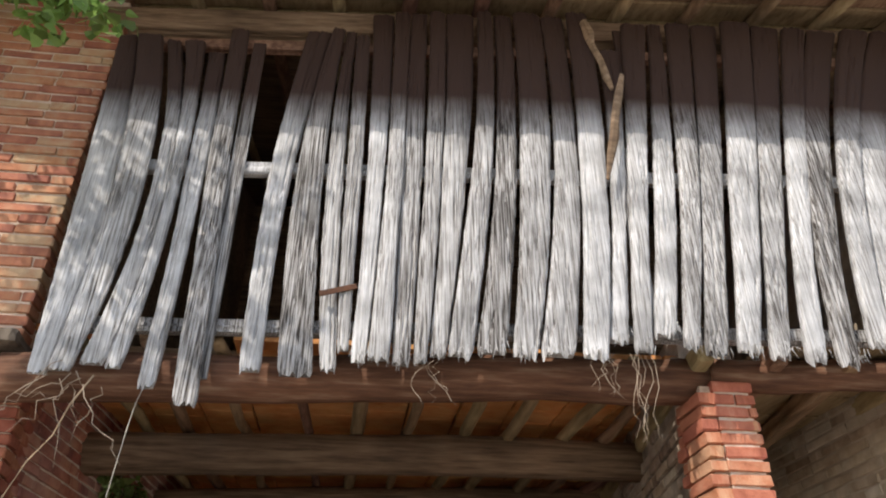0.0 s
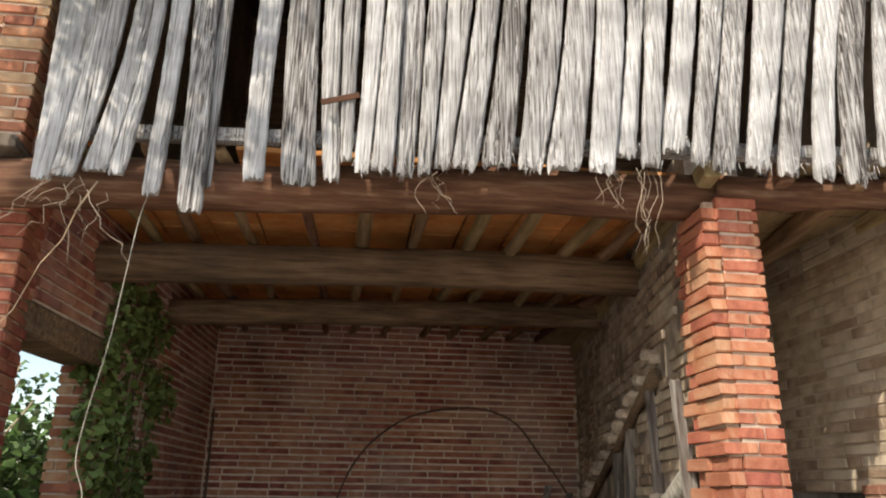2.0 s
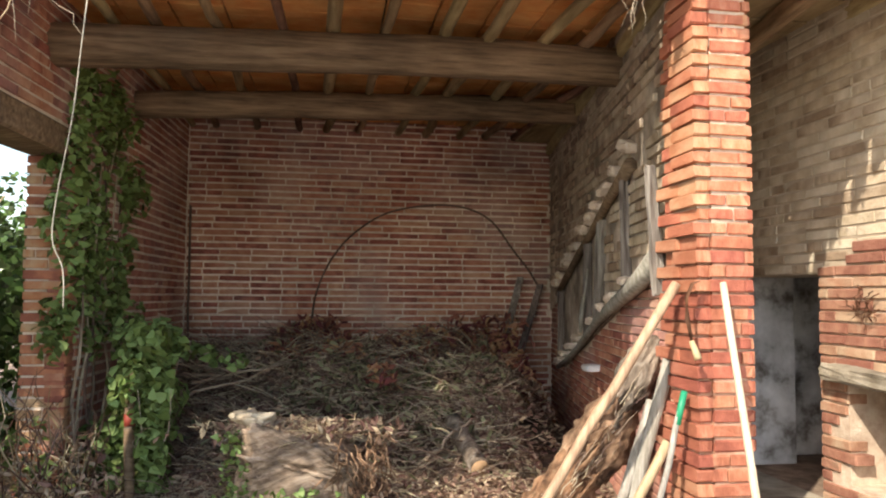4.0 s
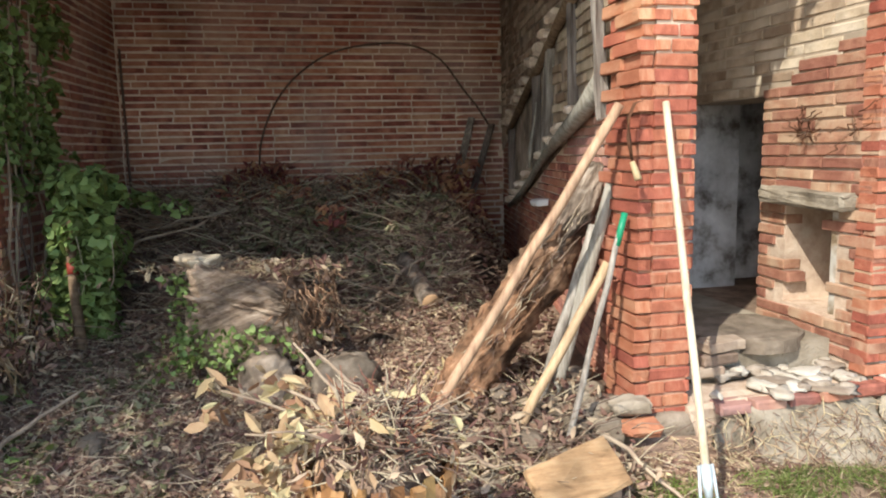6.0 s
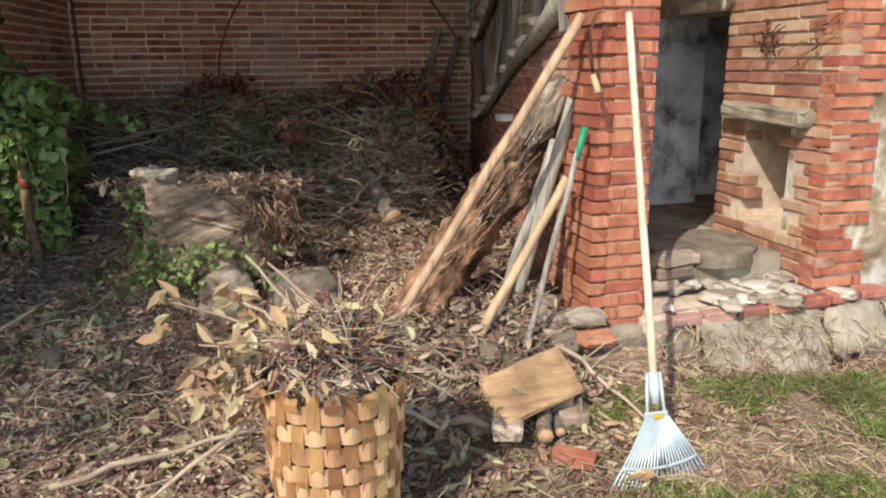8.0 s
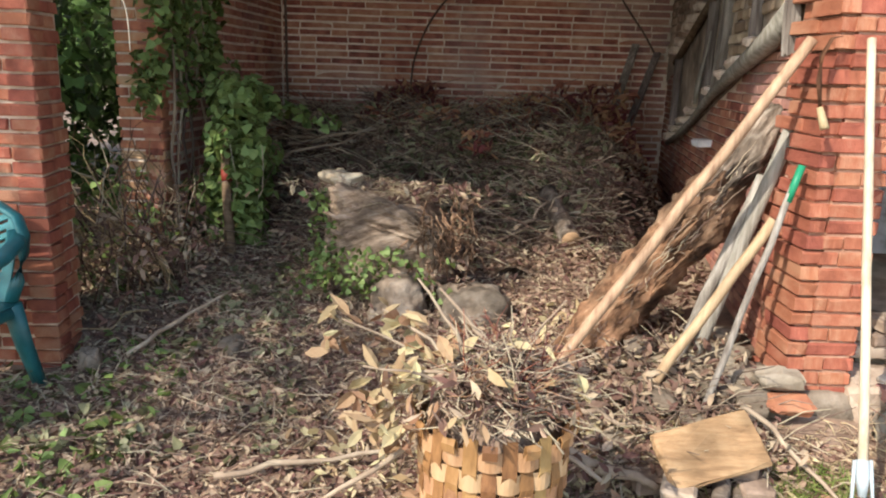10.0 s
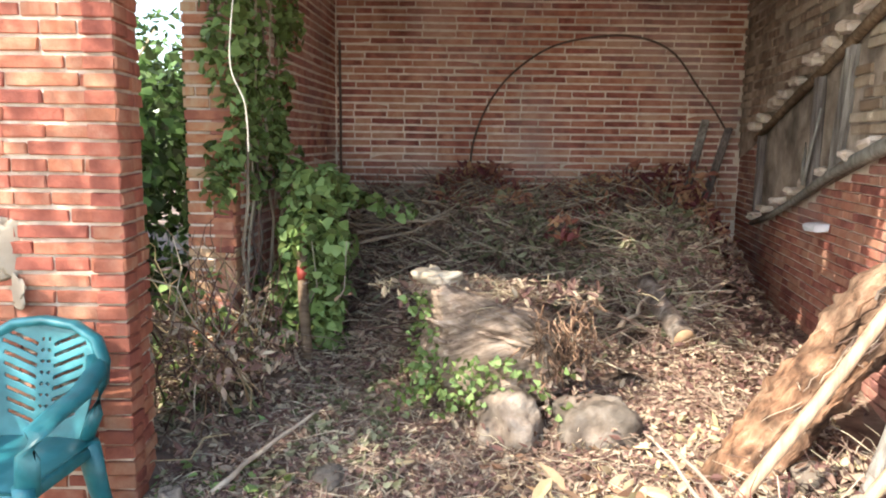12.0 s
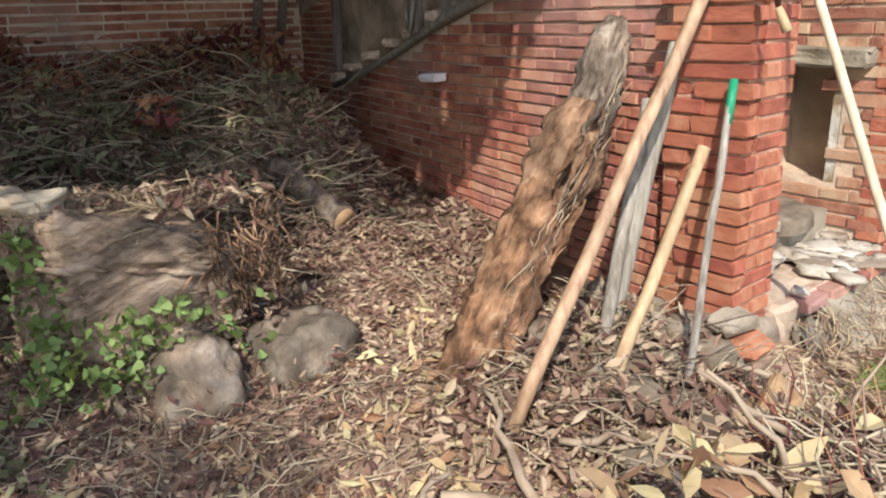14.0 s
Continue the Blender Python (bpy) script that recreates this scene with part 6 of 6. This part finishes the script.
for i, (b, r) in enumerate((((-0.22, 3.62, 0.30), 0.010), ((-0.07, 3.72, 0.92), 0.006), ((0.16, 3.75, 1.02), 0.007), ((0.08, 3.5, 0.86), 0.006), ((0.55, 3.66, 1.0), 0.004), ((0.22, 3.8, 0.98), 0.009), ((0.62, 3.55, 0.9), 0.004), ((0.02, 3.66, 0.80), 0.007))):
    tube("branch", between((BC.x + R.uniform(-0.08, 0.08), BC.y + R.uniform(-0.06, 0.08), 0.72), b, 7, -0.02, 0.012, i), [r, r, r * 0.9, r * 0.8, r * 0.7, r * 0.55, r * 0.4], twig, load, 6, 0.1, i)
pts = [(BC.x + R.gauss(0, 0.11), BC.y + R.gauss(0, 0.1), R.uniform(0.72, 0.88)) for i in range(60)]
pts += [(R.gauss(0.10, 0.08), R.gauss(3.58, 0.06), R.uniform(0.60, 0.76)) for i in range(46)] + [(R.gauss(-0.05, 0.03), R.gauss(3.72, 0.03), R.uniform(0.78, 0.95)) for i in range(14)]
tagged(leaves("yellow_leaves", pts, np.random.default_rng(81).normal(size=(len(pts), 3)) + np.array((0, -0.4, 0.5)), sizes(len(pts), 0.04, 0.085, 82), leaf_pale, load, LEAF_LONG, 0.8, 83), kind="stuff")
leafy = between((BC.x - 0.12, BC.y + 0.02, 0.80), (BC.x - 0.31, BC.y + 0.12, 0.93), 7, -0.02, 0.01, 5)
tube("leafy_branch", leafy, [0.006, 0.006, 0.005, 0.005, 0.004, 0.003, 0.002], twig, load, 6, 0.1, 5)
droop = between((BC.x - 0.10, BC.y - 0.04, 0.80), (BC.x - 0.34, BC.y - 0.02, 0.72), 7, -0.05, 0.01, 6)
tube("leafy_branch", droop, [0.005, 0.005, 0.005, 0.004, 0.004, 0.003, 0.002], twig, load, 6, 0.1, 6)
pts = [tuple(p + Vector((R.gauss(0, 0.025), R.gauss(0, 0.02), R.gauss(-0.02, 0.03)))) for p in leafy[3:] for k in range(6)] + [tuple(p + Vector((R.gauss(0, 0.03), R.gauss(0, 0.03), R.gauss(0, 0.03)))) for p in droop[1:] for k in range(7)]
tagged(leaves("branch_leaves", pts, np.random.default_rng(88).normal(size=(len(pts), 3)) + np.array((0, -0.7, 0.3)), sizes(len(pts), 0.045, 0.08, 89), leaf_pale, load, LEAF_LONG, 0.8, 90), kind="stuff")
runs = []
for i in range(180):
    an = R.uniform(0, 6.28)
    p = Vector((BC.x + 0.12 * math.cos(an), BC.y + 0.10 * math.sin(an), 0.78 + R.uniform(-0.04, 0.06)))
    d = Vector((R.gauss(0.1, 0.8), R.gauss(0.1, 0.8), R.uniform(0.1, 0.9))).normalized() * R.uniform(0.06, 0.16)
    runs.append((between(p, p + d, 4, 0, 0.01, i), [0.002, 0.0018, 0.0014, 0.0008]))
tagged(tubes("red_twig_tangle", runs, leaf_rust, load, 4), kind="stuff")
pts = [(BC.x + R.gauss(0, 0.12), BC.y + R.gauss(0, 0.11), R.uniform(0.70, 0.84)) for i in range(420)]
tagged(leaves("brown_leaves", pts, np.random.default_rng(84).normal(size=(len(pts), 3)), sizes(len(pts), 0.025, 0.06, 85), leaf_dry, load, LEAF_LONG, 0.8, 86), kind="stuff")

# dead branches in the foreground
for i, (a, b, r) in enumerate((((0.30, 4.55, 0.30), (0.78, 4.02, 0.26), 0.018), ((0.45, 4.35, 0.32), (0.62, 4.75, 0.42), 0.014), ((-0.55, 4.15, 0.16), (0.15, 4.3, 0.2), 0.012), ((0.15, 4.5, 0.35), (0.42, 4.62, 0.30), 0.010), ((0.75, 4.55, 0.28), (1.0, 4.3, 0.3), 0.012), ((1.35, 4.35, 0.40), (1.62, 3.95, 0.18), 0.010), ((-1.2, 5.0, 0.25), (-0.85, 5.5, 0.42), 0.012), ((0.62, 4.3, 0.24), (0.98, 4.05, 0.22), 0.03))):
    tagged(tube("dead_branch", between(a, b, 8, -0.01, 0.015, i), [r, r, r * 0.95, r * 0.9, r * 0.8, r * 0.7, r * 0.6, r * 0.4], twig, None, 7, 0.12, i), "crooked dry branch lying on the leaf litter", "branch", "dead branches")
tagged(tubes("brush_by_pier", sticks(420, (0.55, 1.5, 4.2, 5.0), 91, 0.1, 0.4, 0.004, 0.7, ground_z, inside), twig, None, 4), "tangle of dry twigs at the foot of the trunk", "twigs", kind="stuff")
pts = [(x, y, z + R.uniform(0, 0.1)) for x, y, z in scatter(1500, (0.5, 1.5, 4.1, 5.0), 92, 0.06, inside)]
tagged(leaves("brush_leaves", pts, np.random.default_rng(93).normal(size=(len(pts), 3)) + np.array((0, 0, 0.6)), sizes(len(pts), 0.03, 0.075, 94), leaf_dry, None, LEAF_LONG, 0.9, 95), "curled brown leaves among the twigs by the pier", "leaf litter", kind="stuff")

# ---- garden chair ----
chair = thing("garden_chair", "green moulded plastic garden armchair with a slotted back, before the pier", "chair")
CS = 0.93


def chair_strip(name, pts, w, th, label=""):
    """A rounded flat strip along pts, wide across the strip."""
    v, f = sweep(pts, w, 10, 0.0, 1, True, th)
    return raw(name, v, f, green_plastic, chair, True)


part("seat", box_bm(Matrix.Translation((0, 0.0, 0.415)), (0.44, 0.44, 0.022), 0.009, 0.0, 2), green_plastic, chair, "", True)
part("apron", box_bm(Matrix.Translation((0, -0.212, 0.385)), (0.45, 0.022, 0.06), 0.009, 0.0, 1), green_plastic, chair, "", True)
for s in (-1, 1):
    part("side_apron", box_bm(Matrix.Translation((0.217 * s, 0.0, 0.39)), (0.022, 0.43, 0.05), 0.009, 0.0, 1), green_plastic, chair, "", True)
for s in (-1, 1):
    chair_strip("front_leg", [(0.225 * s, -0.205, 0.44), (0.235 * s, -0.215, 0.25), (0.255 * s, -0.232, 0.0)], [0.062, 0.060, 0.056], 0.62)
    chair_strip("rear_leg", [(0.195 * s, 0.20, 0.42), (0.205 * s, 0.24, 0.22), (0.23 * s, 0.29, 0.0)], [0.062, 0.056, 0.046], 0.62)
    chair_strip("armrest", [(0.235 * s, -0.205, 0.42), (0.25 * s, -0.215, 0.54), (0.262 * s, -0.19, 0.615), (0.268 * s, -0.10, 0.64), (0.268 * s, 0.06, 0.66), (0.25 * s, 0.20, 0.70), (0.22 * s, 0.25, 0.74)], [0.048, 0.044, 0.042, 0.042, 0.042, 0.040, 0.034], 0.5)


def back_y(z):
    return 0.205 + 0.20 * (z - 0.42)


arch = [(1.1 * x, z) for x, z in [(-0.175, 0.43), (-0.20, 0.52), (-0.222, 0.64), (-0.222, 0.72), (-0.19, 0.80), (-0.11, 0.85), (0, 0.865), (0.11, 0.85), (0.19, 0.80), (0.222, 0.72), (0.222, 0.64), (0.20, 0.52), (0.175, 0.43)]]
chair_strip("back_frame", [(x, back_y(z), z) for x, z in arch], 0.037, 0.55)


def in_slot(x, z):
    """Where the moulded back is pierced: leaf-vein slots on both sides of a row of small holes."""
    ax = abs(x)
    for k in range(8):
        z0 = 0.475 + 0.042 * k
        if 0.034 < ax < 0.135 + 0.006 * k and abs(z - z0 - 0.42 * (ax - 0.03)) < 0.0068:
            return True
        if (ax - 0.013) ** 2 + (z - z0 - 0.02) ** 2 < 0.00004:
            return True
    return False


bm = bmesh.new()
NX, NZ = 84, 96
grid = {}
for j in range(NZ + 1):
    z = 0.42 + 0.435 * j / NZ
    half = 0.165 + 0.045 * math.sin(min(1.0, (z - 0.42) / 0.26) * math.pi / 2)
    if z > 0.72:
        half *= math.sqrt(max(0.02, 1 - ((z - 0.72) / 0.145) ** 2))
    for i in range(NX + 1):
        x = half * (2 * i / NX - 1)
        grid[i, j] = bm.verts.new((x, back_y(z) - 0.55 * x * x + 0.012, z))
for j in range(NZ):
    for i in range(NX):
        c = (grid[i, j].co + grid[i + 1, j + 1].co) / 2
        if not in_slot(c.x, c.z):
            bm.faces.new((grid[i, j], grid[i + 1, j], grid[i + 1, j + 1], grid[i, j + 1]))
bmesh.ops.delete(bm, geom=[w for w in bm.verts if not w.link_faces], context="VERTS")
bmesh.ops.solidify(bm, geom=bm.faces[:], thickness=0.007)
part("back_panel", bm, green_plastic, chair, "slotted moulded back panel", True)
chair.matrix_world = Matrix.Translation((-1.745, 4.575, 0.178)) @ Matrix.Rotation(radians(-5), 4, "Z") @ Matrix.Diagonal((CS, CS, CS, 1))

# ---- small things on the walls ----
arc = [(-0.08, 0.9), (-0.08, 1.20), (-0.07, 1.45), (-0.03, 1.70), (0.10, 2.0), (0.31, 2.26), (0.65, 2.48), (1.10, 2.57), (1.45, 2.55), (1.72, 2.42), (1.94, 2.14), (2.10, 1.94), (2.23, 1.74)]


def smooth_curve(p, m=6):
    out = []
    for i in range(len(p) - 1):
        a, b, c, d = (Vector(p[max(0, min(len(p) - 1, i + k))]) for k in (-1, 0, 1, 2))
        for k in range(m):
            t = k / m
            out.append(0.5 * (2 * b + (c - a) * t + (2 * a - 5 * b + 4 * c - d) * t * t + (3 * b - a - 3 * c + d) * t ** 3))
    return out + [Vector(p[-1])]


# tube stands in for a thin cable at left and a wall stain at right
tagged(tube("iron_hoop", smooth_curve([(x, 8.955, z) for x, z in arc]), 0.0095, dark_tube, None, 7, 0.08, 2), "thin dark tube drawn for the arched cable and stain on the brick wall", "hoop")
tagged(tube("corner_rod", between((-1.235, 8.94, 1.0), (-1.245, 8.94, 2.5), 7, 0, 0.004, 2), 0.012, dark_tube, None, 7), "thin dark rod standing in the wall corner", "rod")
cord = thing("hanging_cord", "pale frayed cord hanging from the front beam", "cord", (-1.0, 4.55, 3.0))
tube("cord", smooth_curve([(-0.86, 4.66, 3.0), (-0.87, 4.60, 2.85), (-0.87, 4.54, 2.6), (-0.88, 4.50, 2.3), (-0.92, 4.50, 2.02), (-0.93, 4.50, 1.85), (-0.89, 4.50, 1.74), (-0.88, 4.49, 1.60)]), 0.0022, cord_mat, cord, 6, 0.15, 1)


def hanging_vine(at, drop, n, seed, label):
    rg = random.Random(seed)
    vine = thing("dead_vine", label, "vine", at, "dead vines")
    for i in range(n):
        p = Vector(at) + Vector((rg.uniform(-0.05, 0.05), rg.uniform(-0.02, 0.02), 0))
        pts = [p]
        for k in range(7):
            p = p + Vector((rg.uniform(-0.035, 0.035), rg.uniform(-0.015, 0.015), -drop / 7 * rg.uniform(0.5, 1.2)))
            pts.append(p)
        tube("strand", pts, [0.0016, 0.0016, 0.0015, 0.0014, 0.0013, 0.0012, 0.001, 0.0006], twig, vine, 5, 0.1, i)
    return vine


hanging_vine((1.27, 4.35, 3.12), 0.46, 6, 1, "dry root-like vine hanging from the front beam")
hanging_vine((1.12, 4.36, 3.12), 0.22, 6, 2, "short dry vine hanging from the board ends")
hanging_vine((0.36, 4.42, 3.06), 0.20, 4, 3, "short curled dry vine below the boards")
corner_vine = thing("corner_vine", "tangle of bare dry vine at the corner of the barn", "vine", (-1.1, 4.5, 2.9), "dead vines")
for i in range(9):
    a = Vector((R.uniform(-1.2, -0.85), 4.48, R.uniform(2.88, 3.02)))
    b = a + Vector((R.uniform(-0.35, 0.3), R.uniform(-0.05, 0.1), R.uniform(-0.35, 0.12)))
    tube("strand", between(a, b, 8, 0.04 * R.uniform(-1, 1), 0.025, i), [0.002, 0.002, 0.002, 0.0018, 0.0016, 0.0015, 0.0012, 0.0008], twig, corner_vine, 5, 0.1, i)
tube("strand", between((-1.02, 4.48, 2.95), (-1.52, 4.75, 2.15), 9, 0.02, 0.02, 3), [0.0045, 0.0045, 0.003, 0.003, 0.0028, 0.0025, 0.002, 0.002, 0.001], straw, corner_vine, 5, 0.1, 4)
wall_vine = thing("wall_twigs", "dark dry creeper stems on the brick of the bay", "vine", (2.73, 4.85, 1.7), "dead vines")
for i in range(16):
    a = Vector((2.73, R.uniform(4.6, 5.1), R.uniform(1.55, 1.72)))
    tube("strand", between(a, a + Vector((-0.02, R.uniform(-0.2, 0.2), R.uniform(-0.15, 0.1))), 6, 0, 0.02, i), [0.004, 0.004, 0.003, 0.003, 0.002, 0.001], rust, wall_vine, 4)
patch = tagged(rock("plaster_patch", (-1.90, 4.948, 1.22), (0.06, 0.004, 0.12), plaster, None, 4, 0.5), "pale scrap of plaster left on the brick pier", "plaster", kind="structure")
tagged(rock("pier_moss", (-1.885, 4.946, 1.07), (0.075, 0.004, 0.06), plaster, None, 7, 0.5), "pale lime smear on the brick pier", "plaster", kind="structure")

# ---- bricks laid one by one ----
bpy.context.view_layer.update()
for job in LATE:
    lay(*job)
for k, (x, y, z, w, deep) in enumerate(TEETH):
    ob = bpy.data.objects.new("brick", matted(k % 8, red_brick if z < PIER_FOOT else orange_brick))
    scene.collection.objects.link(ob)
    ob.parent = front_pier
    ob.matrix_basis = Matrix.Translation((x, y, z)) @ Matrix.Rotation(R.uniform(-0.03, 0.03), 4, "Z") @ Matrix.Diagonal((w / 0.27, deep / 0.11, R.uniform(0.95, 1.08), 1))
